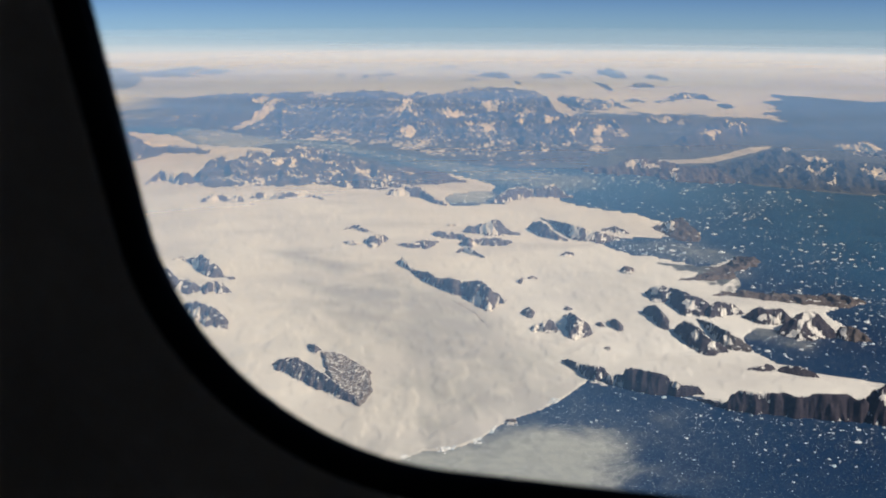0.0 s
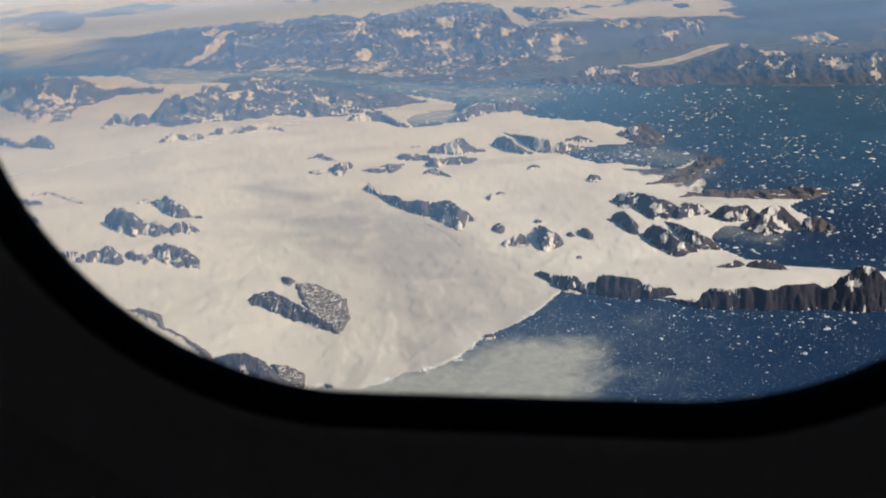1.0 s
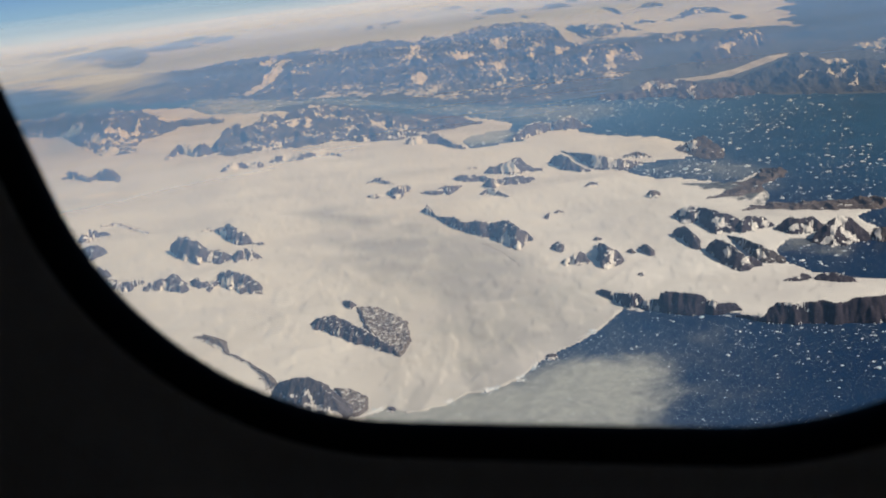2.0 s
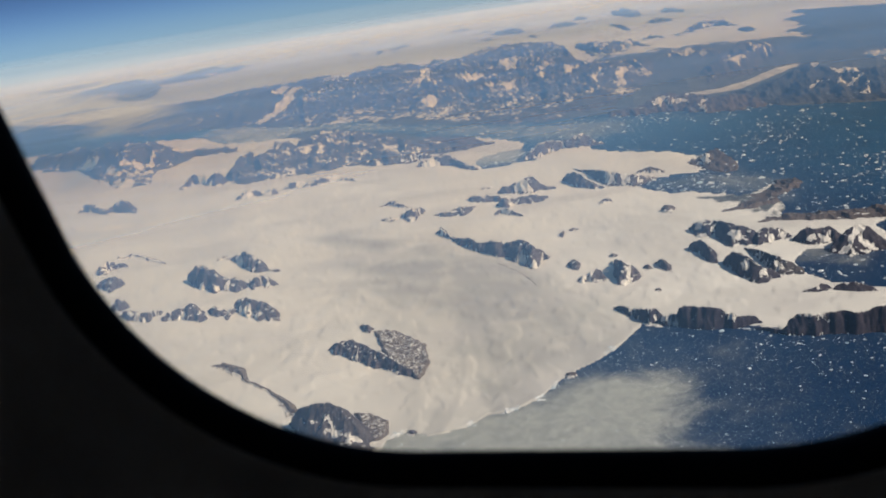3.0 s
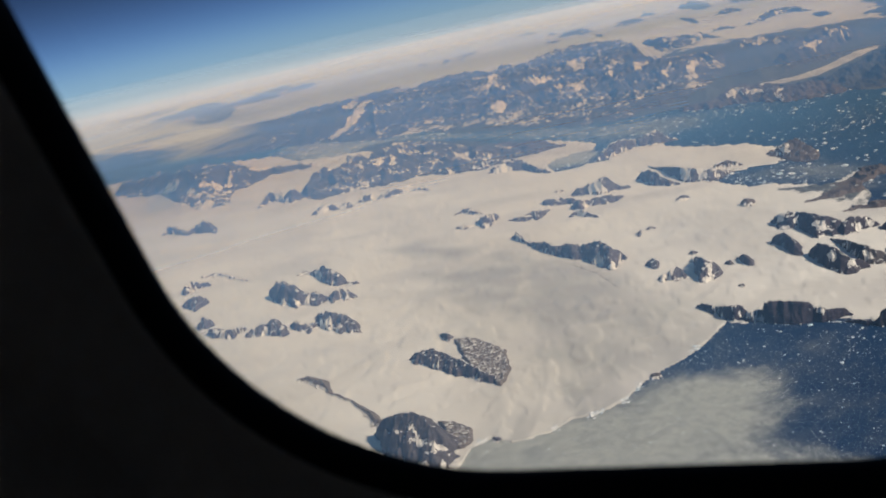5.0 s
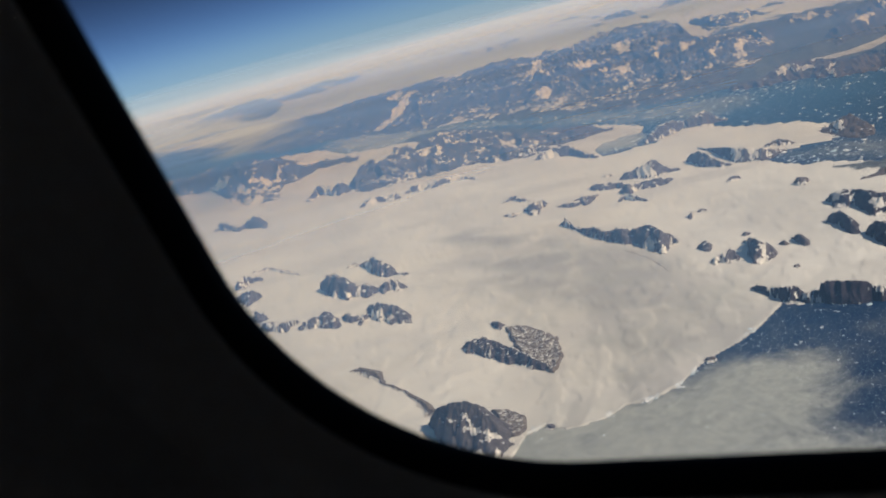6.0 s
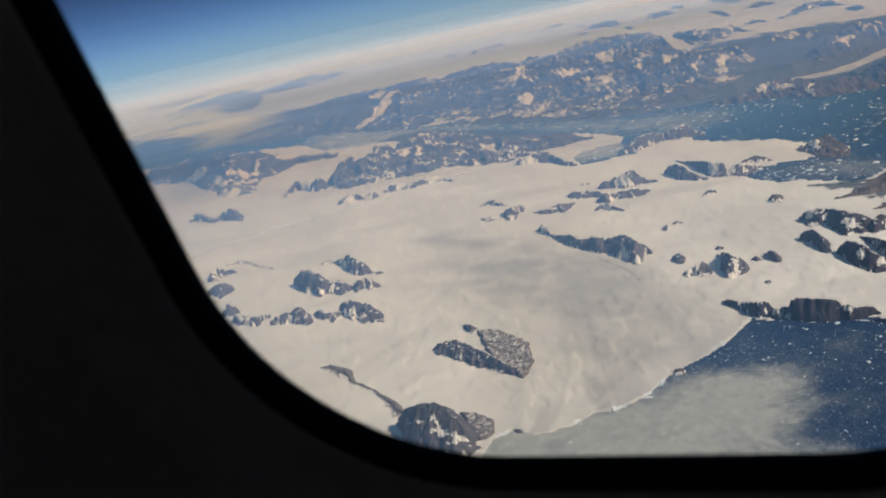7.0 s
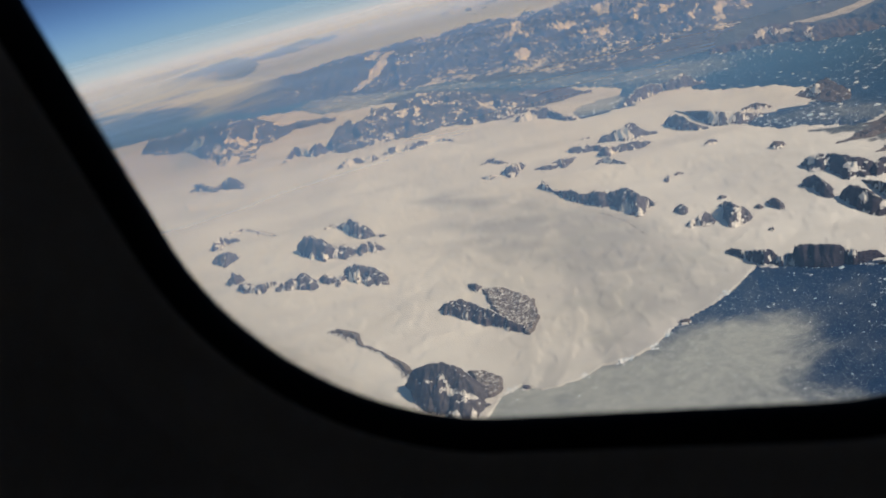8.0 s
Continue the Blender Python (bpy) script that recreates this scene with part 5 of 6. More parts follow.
rock_range("headland", "low brown rocky point at the ice edge", [(110.2, 334.5), (123.2, 342.6), (129.1, 354), (140, 359.4), (146.1, 369), (155.7, 366.4), (152.4, 354.8), (138.1, 345.2), (135.3, 335.7), (121.7, 332.1)], 1.9, 6.0, 2.5, BROWN, 34, 0.2, "mountains on the peninsula", "headland")

rock_range("mountain_range", "low brown land by the fjord", [(-2.8, 565.4), (7.3, 597.6), (32.2, 583.5), (51.5, 539), (31, 528.1), (8.3, 538)], 2.5, 20.0, 6.0, BROWN, 42)
rock_range("mountain_range", "wide hazy dark land beside the far channel", [(283.6, 706.1), (333.9, 770.5), (384.8, 838.9), (384.6, 782.3), (393.5, 749.9), (428.5, 733.1), (477.4, 791.1), (557.5, 784.1), (395.5, 550.4), (353.1, 575.3), (322.3, 611.6), (326.6, 662.4), (300.6, 672.2)], 4.0, 70.0, 60.0, LOWLAND, 54, 0.5)
rock_range("mountain_range", "low hazy dark land by the far channel", [(372.1, 917.8), (420.8, 1000.6), (471, 1027.3), (484.8, 974.9), (533.5, 962.8), (584.1, 951.4), (408.4, 658.3), (375.5, 670.7), (355.3, 708.3), (319.9, 690.5), (305.8, 710), (329.2, 796.4)], 3.0, 70.0, 40.0, LOWLAND, 55, 0.5, fray=0.25)
thing = outcrop("mountain_range", "dark coastal mountains with snow patches", "mountain range", "mountain ranges along the fjord")
rock_face(thing, [(-111.5, 557.6, 5), (-109, 567.8, 7.9), (-106.4, 577.2, 10.3), (-100.9, 577.3, 10.8), (-93.3, 572.2, 9.7), (-88.5, 577.9, 10.7), (-85.8, 589.3, 12.6), (-78.5, 588.6, 12.2), (-72.3, 575.7, 9.8), (-67.7, 590.1, 12.3), (-60.6, 596.6, 13.3), (-53.3, 597.5, 13.4), (-38.6, 593.3, 12.3), (-23.9, 577.5, 11), (-10.2, 562.2, 8.7), (3.2, 549.8, 7.5), (16.2, 547.9, 3.9), (25.3, 539.5, 0.8)], [(-109.4, 537.2), (-98.1, 528.5), (-84.9, 528.8), (-71.8, 530.9), (-61.8, 530.8), (-51.9, 530.7), (-38.7, 532.9), (-25.2, 524.9), (-12.1, 522), (0.8, 515.9), (14.6, 531.4), (25, 536.5)], [[(-68.5, 570.1), (-64.1, 576), (-61.4, 570.9), (-65.7, 563.3)], [(-58.6, 560.3), (-56.2, 574.4), (-53.3, 569.1), (-55.8, 559.1)], [(-16.8, 552.5), (-10, 550.5), (-8.2, 543.9), (-16, 547.6)], [(-51, 579.2), (-38.5, 576.4), (-38.5, 572.4), (-50.6, 575)], [(-99.7, 581.5), (-89.5, 587), (-86.6, 577.2), (-97, 573.7)]], base=0.8, seed=60, material=COAST_RANGE, relief=6.5, wave=11)
thing = outcrop("mountain_range", "dark snow-streaked mountains above the glacier", "mountain range", "mountain ranges along the fjord")
rock_face(thing, [(-299.8, 743.8, 4.1), (-291, 741.9, 8.5), (-277.9, 730.9, 9.2), (-264.6, 725.3, 9.8), (-258.3, 728.6, 12.1), (-240.3, 700, 12.9), (-226.4, 684.3, 15.1), (-220.3, 687.3, 17.7), (-204.4, 669.1, 19), (-189.3, 656.7, 17.7), (-184.9, 684.4, 13), (-174.8, 673.6, 9.8), (-165, 672.4, 6.6), (-157, 681.1, 3.7), (-148.2, 679.4, 4.1), (-143, 672.4, 2.8), (-133.5, 665, 2.5), (-126.1, 669, 1.8)], [(-296.4, 731.3), (-275, 702.5), (-258.9, 693.2), (-244.2, 681), (-228.4, 650.2), (-215.3, 626.7), (-202.6, 609.6), (-189.9, 584.8), (-180.8, 577.8), (-172.8, 575), (-166.4, 578.1), (-171.9, 610), (-175, 629.2), (-164.8, 636.1), (-159.8, 650), (-155.1, 667.2), (-141.7, 661.6), (-132.5, 655.4), (-125.4, 662.1)], [[(-200.3, 632), (-191.6, 630.5), (-180.5, 631.1), (-178.6, 650.4), (-176.9, 635.8), (-185.7, 621.2)], [(-245.4, 686), (-235, 678.3), (-220.7, 660.6), (-220.7, 650.4), (-235.1, 667)], [(-213.4, 639), (-201.8, 628.4), (-193.1, 614.9), (-199.3, 617.4), (-210.4, 631.4)], [(-168.6, 670.9), (-169.7, 704.2), (-161.7, 709.4), (-152.3, 678.1), (-161.2, 671.5)], [(-189.3, 591), (-182.6, 591), (-178.2, 579.9), (-185.6, 582.8)]], base=0.8, seed=61, material=COAST_RANGE, relief=6.5, wave=12)
thing = outcrop("mountain_range", "hazy blue mountain range across the fjord", "mountain range", "mountain ranges along the fjord")
rock_face(thing, [(-289.3, 968.3, 8.9), (-272.9, 975.5, 11), (-253.6, 970, 11.9), (-230.3, 972, 12.4), (-205.3, 964.6, 12), (-183.9, 978.6, 13.1), (-167.1, 987.3, 14), (-148.1, 980.5, 14.5), (-135.5, 974.9, 14.8), (-116.7, 965.9, 14.9), (-99.7, 974.7, 15.8), (-75.9, 973.5, 16)], [(-265.8, 874.2), (-222.8, 829.3), (-195.2, 818.8), (-169.7, 816.7), (-141.9, 799), (-113.6, 767.9), (-82.9, 740.1), (-64.1, 731.2)], [[(-104.8, 929.4), (-99.1, 929.2), (-103.2, 877.5), (-109.4, 827.7), (-116.9, 801.3), (-126.5, 787.3), (-130, 796.7), (-119.9, 829.9), (-113.6, 872.5)], [(-131, 934.4), (-121.8, 957.6), (-111.2, 937.4), (-116, 898.1)]], base=0.4, seed=62, material=RANGE_BARE, relief=8.0, wave=17)
thing = outcrop("mountain_range", "broad hazy mountain range with snow patches", "mountain range", "mountain ranges along the fjord")
rock_face(thing, [(-101.9, 972.8, 15.8), (-88.3, 981.2, 16.2), (-76.2, 979.1, 16.1), (-56.9, 941, 14.9), (-46.2, 972.4, 16.4), (-34.4, 974.3, 16.6), (-22.6, 985.8, 17.2), (-7.7, 973.1, 17), (6.7, 960.3, 16.8), (20.1, 929.7, 16), (34.3, 929.5, 16.5), (51, 924.8, 16.9), (66.7, 943, 18), (82.7, 958.4, 18.8), (102.2, 975.7, 19.7), (119, 968.3, 19.7), (131.1, 970.4, 19.9), (142.1, 948.1, 19.4), (151.1, 917.7, 18.6), (153.7, 878.4, 17.4)], [(-84.6, 739.1), (-64.3, 734.4), (-41.1, 717.3), (-19, 707), (2.3, 688.4), (22.1, 662.8), (40.1, 634.3), (57, 610.3), (74, 596.4), (86.6, 594.7), (98.7, 593.6)], [[(67.3, 766.2), (80.3, 756.8), (90.2, 735), (84.1, 717.8), (70.9, 737.3)], [(90.4, 855.9), (102, 864.5), (101.2, 818.1), (91.1, 802.3)], [(113.5, 789.2), (127.4, 785.6), (118.8, 748.8), (109, 747.9)], [(47.6, 825.9), (63.5, 822.6), (71, 789.8), (59.7, 783.8), (49.2, 802.8)], [(15.8, 894), (25.5, 891.1), (25.9, 848.5), (17.9, 843.1)], [(10, 815.7), (29.8, 809.4), (30.4, 796.2), (11.8, 798.7)], [(13.8, 740.2), (19.6, 761.4), (23.3, 744.2), (22.8, 715.4), (15.1, 722.9)]], base=0.4, seed=63, material=RANGE, relief=9.0, wave=16)
rock_face(thing, [(135.4, 872.6, 19.5), (140.9, 844.4, 18.5), (142, 785.6, 15.7), (150.5, 758.4, 14.2), (161.1, 744, 13.2), (175.4, 746.9, 12.9), (190.3, 751.7, 11.4), (198.1, 747.8, 8.2), (209.6, 764.4, 1.8)], [(86.5, 593.5), (97.9, 593.2), (111, 596), (122.6, 598.2), (135.4, 604.8), (150.7, 620.7), (176.9, 673.5), (205.5, 750.4)], [[(141.4, 693.1), (151.9, 724), (154.3, 719.1), (142.8, 682.8), (137.4, 674)], [(153.1, 667), (166.6, 708.9), (169, 704.6), (159.5, 671.5), (152, 655.1)], [(129.8, 747.1), (137.4, 751), (131.4, 728.1), (127.2, 729.4)]], base=0.6, seed=64, material=RANGE, relief=9.0, wave=16)
thing = outcrop("mountain_range", "low brown hills by the fjord mouth", "mountain range", "mountain ranges along the fjord")
rock_face(thing, [(125.8, 579.4, 1.9), (136.5, 578.4, 3.1), (143, 575.8, 3.1), (149.5, 579.4, 4.5), (159, 587.1, 6.6), (165, 588.7, 7.3), (171.4, 580.2, 6.1), (178.1, 572.8, 7), (183.1, 561.4, 6.4), (189.1, 553.9, 5.6), (196.1, 553.9, 6.2), (202.9, 549.2, 5.6), (207.9, 536.5, 1.6)], [(123.9, 572.2), (133.1, 566.5), (142.7, 562.7), (152.7, 560.9), (162.7, 559), (169, 546.3), (175.7, 535.8), (184.5, 532.4), (195.1, 529.4), (205.7, 531.2)], [[(151.7, 571.4), (160.3, 585.3), (162.8, 581.5), (155.6, 570.1)], [(162.3, 576.6), (171.5, 568.3), (169.9, 563.5), (161.4, 571.4)], [(177.9, 556.8), (181, 558.4), (174.2, 543.1), (173.5, 546.2)]], base=0, seed=65, material=BROWN, relief=3.0, wave=18)
thing = outcrop("mountain_range", "hazy pyramid mountain beside a valley glacier", "mountain range", "mountain ranges along the fjord")
rock_face(thing, [(204.7, 656, 1.6), (211.2, 656.3, 5.4), (219, 660.5, 9.7), (229.1, 671.5, 12.1), (240, 684, 14.7), (251.1, 696.7, 17.5), (259.7, 702.4, 18.3), (263.5, 699.1, 17.1), (264.6, 691.3, 14), (280.5, 714.3, 12.6), (289.1, 717.5, 8.5), (293.2, 706.6, 5.5)], [(203.1, 651.2), (207.6, 629), (219, 633.5), (229.6, 635.7), (244.4, 643.4), (260.2, 668.3), (275, 694.6), (286.8, 692)], [[(231.5, 663.6), (239.9, 670.7), (246.1, 669.7), (238.5, 658.6), (231.9, 660.4)], [(263, 694.7), (269.3, 698.9), (263.7, 687.2), (260, 686)], [(276, 701.6), (282.8, 709.8), (276.3, 697.6), (268.8, 686.1)]], base=1.5, seed=66, material=RANGE_BARE, relief=6.0, wave=15)
thing = outcrop("mountain_range", "hazy blue rock spur above a glacier", "mountain range", "mountain ranges along the fjord")
rock_face(thing, [(217.1, 800.5, 1), (227.3, 809, 5), (235.1, 812.9, 7.4), (237.6, 794.2, 5.3), (244.3, 791.6, 8.2), (250.4, 787.6, 9.4), (253, 774.3, 7.9), (257.8, 767.7, 6.7), (265.8, 768, 4.4)], [(216, 797), (223.2, 788.2), (230.3, 779.6), (233.8, 760.4), (239.4, 749), (245.9, 741.3), (260.1, 752.9)], [[(237.5, 789.4), (243.2, 785.3), (243.7, 775.2), (236.4, 762.5), (233.6, 771.6)], [(246.3, 766), (250.3, 763.9), (245.4, 750.1), (242.1, 751.5)]], base=2.5, seed=67, material=RANGE, relief=5.0, wave=17)
thing = outcrop("mountain_range", "hazy rock ridge in the ice cap", "mountain range", "mountain ranges along the fjord")
rock_face(thing, [(182.1, 978.4, 1.2), (189.1, 972, 5.7), (189.8, 931.3, 10.7), (195.6, 906.9, 10.1), (205.1, 912.3, 9.9), (216.6, 914.4, 9), (231.5, 929.8, 6.9), (236.3, 906.5, 3.6), (240.5, 892.6, 1.1)], [(180.9, 972.9), (183.3, 933.2), (176.4, 873.9), (182.6, 854), (192, 860.9), (204.5, 868.9), (222.3, 896.7), (231.6, 890.3), (239.1, 888)], [[(213.6, 902.9), (225.6, 916.1), (220.4, 897), (208.4, 883.3)], [(192.2, 893.1), (201, 900.4), (196.2, 885.5)]], base=4, seed=68, material=RANGE, relief=5.0, wave=17)
thing = outcrop("mountain_range", "blue coastal range with snow gullies", "mountain range", "mountain ranges along the fjord")
rock_face(thing, [(193.5, 567.7, 4.5), (209.5, 561.2, 6.6), (223, 563.3, 9.9), (235.5, 567, 12.7), (246.3, 571, 14.9), (250.5, 570.4, 15.3), (254.8, 560.3, 14.1), (259.1, 549.5, 12.7), (266.5, 546.1, 12.9), (273, 539.1, 12.2)], [(188.7, 553.3), (201.9, 539.9), (214.5, 527), (228.1, 518), (241.4, 509.2), (255.6, 502)], [[(251.9, 569.1), (256.5, 566.8), (252.8, 557.4), (250.2, 561.6)], [(256.2, 556), (263, 558.1), (264.8, 539.1), (261.2, 538.3), (257.6, 546.2)], [(235, 534.8), (244.8, 541.2), (247.9, 541), (241.8, 535.8), (235.6, 533.6)], [(245.4, 526.3), (252.2, 529.9), (254, 525.5), (247.5, 523.3)], [(252, 522.5), (260.1, 528.1), (265.2, 527.1), (258.7, 520.5), (252.5, 519)], [(253.9, 511.5), (262.2, 515.5), (259.1, 511), (254.2, 509.1)]], base=0, seed=69, material=STREAKED, relief=7.0, wave=15)
rock_face(thing, [(271.3, 540.1, 12.2), (278.9, 534.5, 12), (285.4, 529.7, 11.8), (293, 524, 11.3), (302.4, 521.9, 11.8), (312.2, 520.7, 12.6), (321.1, 519, 13.1), (337.4, 515.8, 13.9)], [(254, 502.9), (268.5, 495.6), (282.6, 490.5), (302.1, 484.8), (317.2, 481.1)], [[(281.8, 524.6), (284.1, 521.6), (285.8, 516.6), (291.5, 519.6), (290.6, 515.9), (284.9, 511.5), (285.2, 504), (281.8, 503.4), (279.2, 508.9), (279.9, 517.9)], [(301.9, 509.3), (306.8, 510.8), (304.6, 502.9), (299.6, 498.1), (300.1, 494.6), (296.2, 491), (294.8, 496.7), (300.4, 502.6)], [(275.2, 534.1), (278.4, 528.4), (276.3, 526.9)]], base=0, seed=70, material=STREAKED, relief=7.0, wave=15)
thing = outcrop("mountain_range", "far hill covered with snow", "mountain range", "mountain ranges along the fjord")
rock_face(thing, [(312.7, 627.4, 1.9), (322, 631.6, 5.8), (328.9, 628.9, 7.2), (336.5, 623.8, 8.3), (337, 608.8, 6), (336.2, 594.4, 3.6)], [(310, 621.7), (313.3, 613.3), (320.1, 602.8), (326.8, 592.6), (330.9, 584.1)], [[(316.6, 630.4), (321.7, 629.3), (328.4, 626.3), (336.4, 621.1), (335.6, 606.8), (327.8, 600.8), (323.9, 610.4), (317.3, 613.3), (313.3, 621.8)]], base=2.5, seed=71, material=RANGE, relief=5.0, wave=17)
thing = outcrop("nunatak", "far blue nunatak on the ice cap", "mountain", "far nunataks on the ice cap")
rock_face(thing, [(126.4, 1439.6, 1.3), (136.2, 1431.3, 2.6), (145.4, 1436.3, 2.6)], [(125.7, 1433.6), (134.6, 1419.3), (143.7, 1424.2)], [], base=8, seed=80, material=RANGE, relief=4.0, wave=14)
thing = outcrop("nunatak", "far blue nunatak on the ice cap", "mountain", "far nunataks on the ice cap")
rock_face(thing, [(137.6, 1350.3, 2.4), (148.3, 1347.8, 5.6), (162.8, 1332, 7.8), (172.5, 1316.2, 6), (175.4, 1296, 1.8)], [(136, 1339.3), (147.7, 1315.1), (160, 1288.1), (174.1, 1288.4)], [], base=8, seed=81, material=RANGE, relief=4.0, wave=14)
thing = outcrop("nunatak", "far blue nunatak on the ice cap", "mountain", "far nunataks on the ice cap")
rock_face(thing, [(113.9, 1277.4, 1.1), (122.5, 1261.4, 2.8), (128.6, 1249.3, 1.7)], [(113.3, 1272.4), (120.8, 1249), (127.6, 1242)], [], base=8, seed=82, material=RANGE, relief=4.0, wave=14)
thing = outcrop("nunatak", "far blue nunatak on the ice cap", "mountain", "far nunataks on the ice cap")
rock_face(thing, [(214.5, 1332.7, 1.8), (223, 1310.3, 5.8), (236.7, 1319.3, 6.5), (248.5, 1320.9, 3)], [(212.9, 1324.9), (217.7, 1284), (230.5, 1290.2), (245.7, 1308.2)], [], base=8, seed=83, material=RANGE, relief=4.0, wave=14)
thing = outcrop("nunatak", "far blue nunatak on the ice cap", "mountain", "far nunataks on the ice cap")
rock_face(thing, [(270.6, 1434.9, 2), (277.2, 1423.2, 4.6), (289, 1419.1, 2)], [(268.7, 1426.4), (273.8, 1396.3), (287, 1410.9)], [], base=8, seed=84, material=RANGE, relief=4.0, wave=14)
thing = outcrop("nunatak", "far blue nunatak on the ice cap", "mountain", "far nunataks on the ice cap")
rock_face(thing, [(270.5, 1203.2, 1.1), (272.8, 1172.6, 3.2), (268, 1124, 3.6), (266.2, 1077.2, 2.4)], [(269.4, 1198.9), (269.5, 1160.1), (263.2, 1100.4), (263.6, 1068)], [], base=8, seed=85, material=RANGE, relief=4.0, wave=14)
thing = outcrop("nunatak", "far blue nunatak on the ice cap", "mountain", "far nunataks on the ice cap")
rock_face(thing, [(332.9, 1430.1, 4), (332.7, 1367.9, 9.9), (336, 1318.1, 7.8), (344.7, 1322.9, 2.5)], [(328.5, 1413.5), (320.8, 1324), (326.8, 1285.5), (342, 1313.4)], [], base=8, seed=86, material=RANGE, relief=4.0, wave=14)
thing = outcrop("nunatak", "far blue nunatak on the ice cap", "mountain", "far nunataks on the ice cap")
rock_face(thing, [(305.7, 1150.2, 2.1), (313.2, 1138.9, 4.6), (324.2, 1141.5, 4.1), (329, 1134.9, 1.6)], [(303.4, 1142.4), (307.8, 1121.3), (319.4, 1126.1), (327.2, 1129.3)], [], base=8, seed=87, material=RANGE, relief=4.0, wave=14)
thing = outcrop("nunatak", "far blue nunatak on the ice cap", "mountain", "far nunataks on the ice cap")
rock_face(thing, [(365.7, 1312.3, 2.4), (374.9, 1288.8, 5.9), (383.4, 1254.2, 2.9)], [(362.9, 1303.1), (367.6, 1266), (379.9, 1243.7)], [], base=8, seed=88, material=RANGE, relief=4.0, wave=14)
thing = outcrop("nunatak", "far blue nunatak on the ice cap", "mountain", "far nunataks on the ice cap")
rock_face(thing, [(327, 897.2, 1.2), (331, 886, 3.1), (336.6, 876.9, 1.6)], [(325.5, 893.4), (327, 875.8), (334.6, 872)], [], base=8, seed=89, material=RANGE, relief=4.0, wave=14)
thing = outcrop("nunatak", "far blue nunatak on the ice cap", "mountain", "far nunataks on the ice cap")
rock_face(thing, [(96, 1607.1, 1.5), (109.6, 1590.2, 3.7), (123.2, 1581.1, 3.6)], [(95.3, 1599.9), (107.6, 1572), (121.1, 1563.1)], [], base=8, seed=90, material=RANGE, relief=4.0, wave=14)
thing = outcrop("nunatak", "far blue nunatak on the ice cap", "mountain", "far nunataks on the ice cap")
rock_face(thing, [(-66.8, 1379.1, 1.2), (-60.4, 1372.3, 3.1), (-54.6, 1361.2, 1.2)], [(-66.8, 1373.4), (-60.5, 1358), (-54.7, 1355.7)], [], base=8, seed=91, material=RANGE, relief=4.0, wave=14)
thing = outcrop("nunatak", "far blue nunatak on the ice cap", "mountain", "far nunataks on the ice cap")
rock_face(thing, [(-31.1, 1329.9, 1.8), (-26.5, 1322.1, 4.7), (-21.5, 1342, 1.8)], [(-31.3, 1321.8), (-27.1, 1299.9), (-21.8, 1333.8)], [], base=8, seed=92, material=RANGE, relief=4.0, wave=14)
thing = outcrop("nunatak", "far blue nunatak on the ice cap", "mountain", "far nunataks on the ice cap")
rock_face(thing, [(-10.9, 1365.1, 1.8), (2, 1380.4, 3.7), (19.1, 1410.1, 2.5)], [(-11.2, 1356.6), (1.1, 1362.8), (18.4, 1398.2)], [], base=8, seed=93, material=RANGE, relief=4.0, wave=14)
thing = outcrop("nunatak", "far blue nunatak on the ice cap", "mountain", "far nunataks on the ice cap")
rock_face(thing, [(-14.3, 1297.2, 1.2), (-4.8, 1290.9, 2.3), (4.6, 1299.5, 1.7)], [(-14.5, 1292), (-5.2, 1280.4), (4.2, 1291.6)], [], base=8, seed=94, material=RANGE, relief=4.0, wave=14)
thing = outcrop("nunatak", "far blue nunatak on the ice cap", "mountain", "far nunataks on the ice cap")
rock_face(thing, [(33.3, 1062.5, 0.9), (40, 1063.5, 2.3), (47.6, 1061.4, 1.8)], [(33, 1058.6), (39.2, 1053.6), (46.8, 1053.6)], [], base=8, seed=95, material=RANGE, relief=4.0, wave=14)
thing = outcrop("nunatak", "far blue nunatak on the ice cap", "mountain", "far nunataks on the ice cap")
rock_face(thing, [(250.2, 947.1, 1.2), (257.1, 944.2, 3.6), (262.2, 934.6, 1.6)], [(248.9, 942.5), (252.9, 930.3), (260.4, 928.7)], [], base=8, seed=96, material=RANGE, relief=4.0, wave=14)
thing = outcrop("nunatak", "far blue nunatak on the ice cap", "mountain", "far nunataks on the ice cap")
rock_face(thing, [(169, 1216.6, 1.1), (172.2, 1202.4, 2.7), (176.7, 1194.6, 1.6)], [(168.2, 1212), (170.2, 1191), (175.4, 1187.9)], [], base=8, seed=97, material=RANGE, relief=4.0, wave=14)
thing = outcrop("mountain_range", "long far ridge of bare rock in the ice cap", "mountain range", "mountain ranges along the fjord")
rock_face(thing, [(275.2, 928.7, 1.9), (292.8, 953.8, 3.5), (310.9, 982.4, 5.3), (325.8, 1000.2, 5.8), (338.8, 1002.7, 5.4), (342.9, 980.1, 4.9), (342.4, 954.8, 2.4)], [(272.5, 920.4), (287.7, 938.4), (302.9, 959), (316.8, 974.5), (330.3, 979.2), (335.2, 959.4), (338.7, 945)], [[(319.5, 987.3), (329.3, 993), (325.4, 982), (317.9, 979.2)]], base=6.5, seed=72, material=RANGE, relief=3.0, wave=30)
thing = outcrop("mountain_range", "long blue rock ridge far out on the ice cap", "mountain range", "mountain ranges along the fjord")
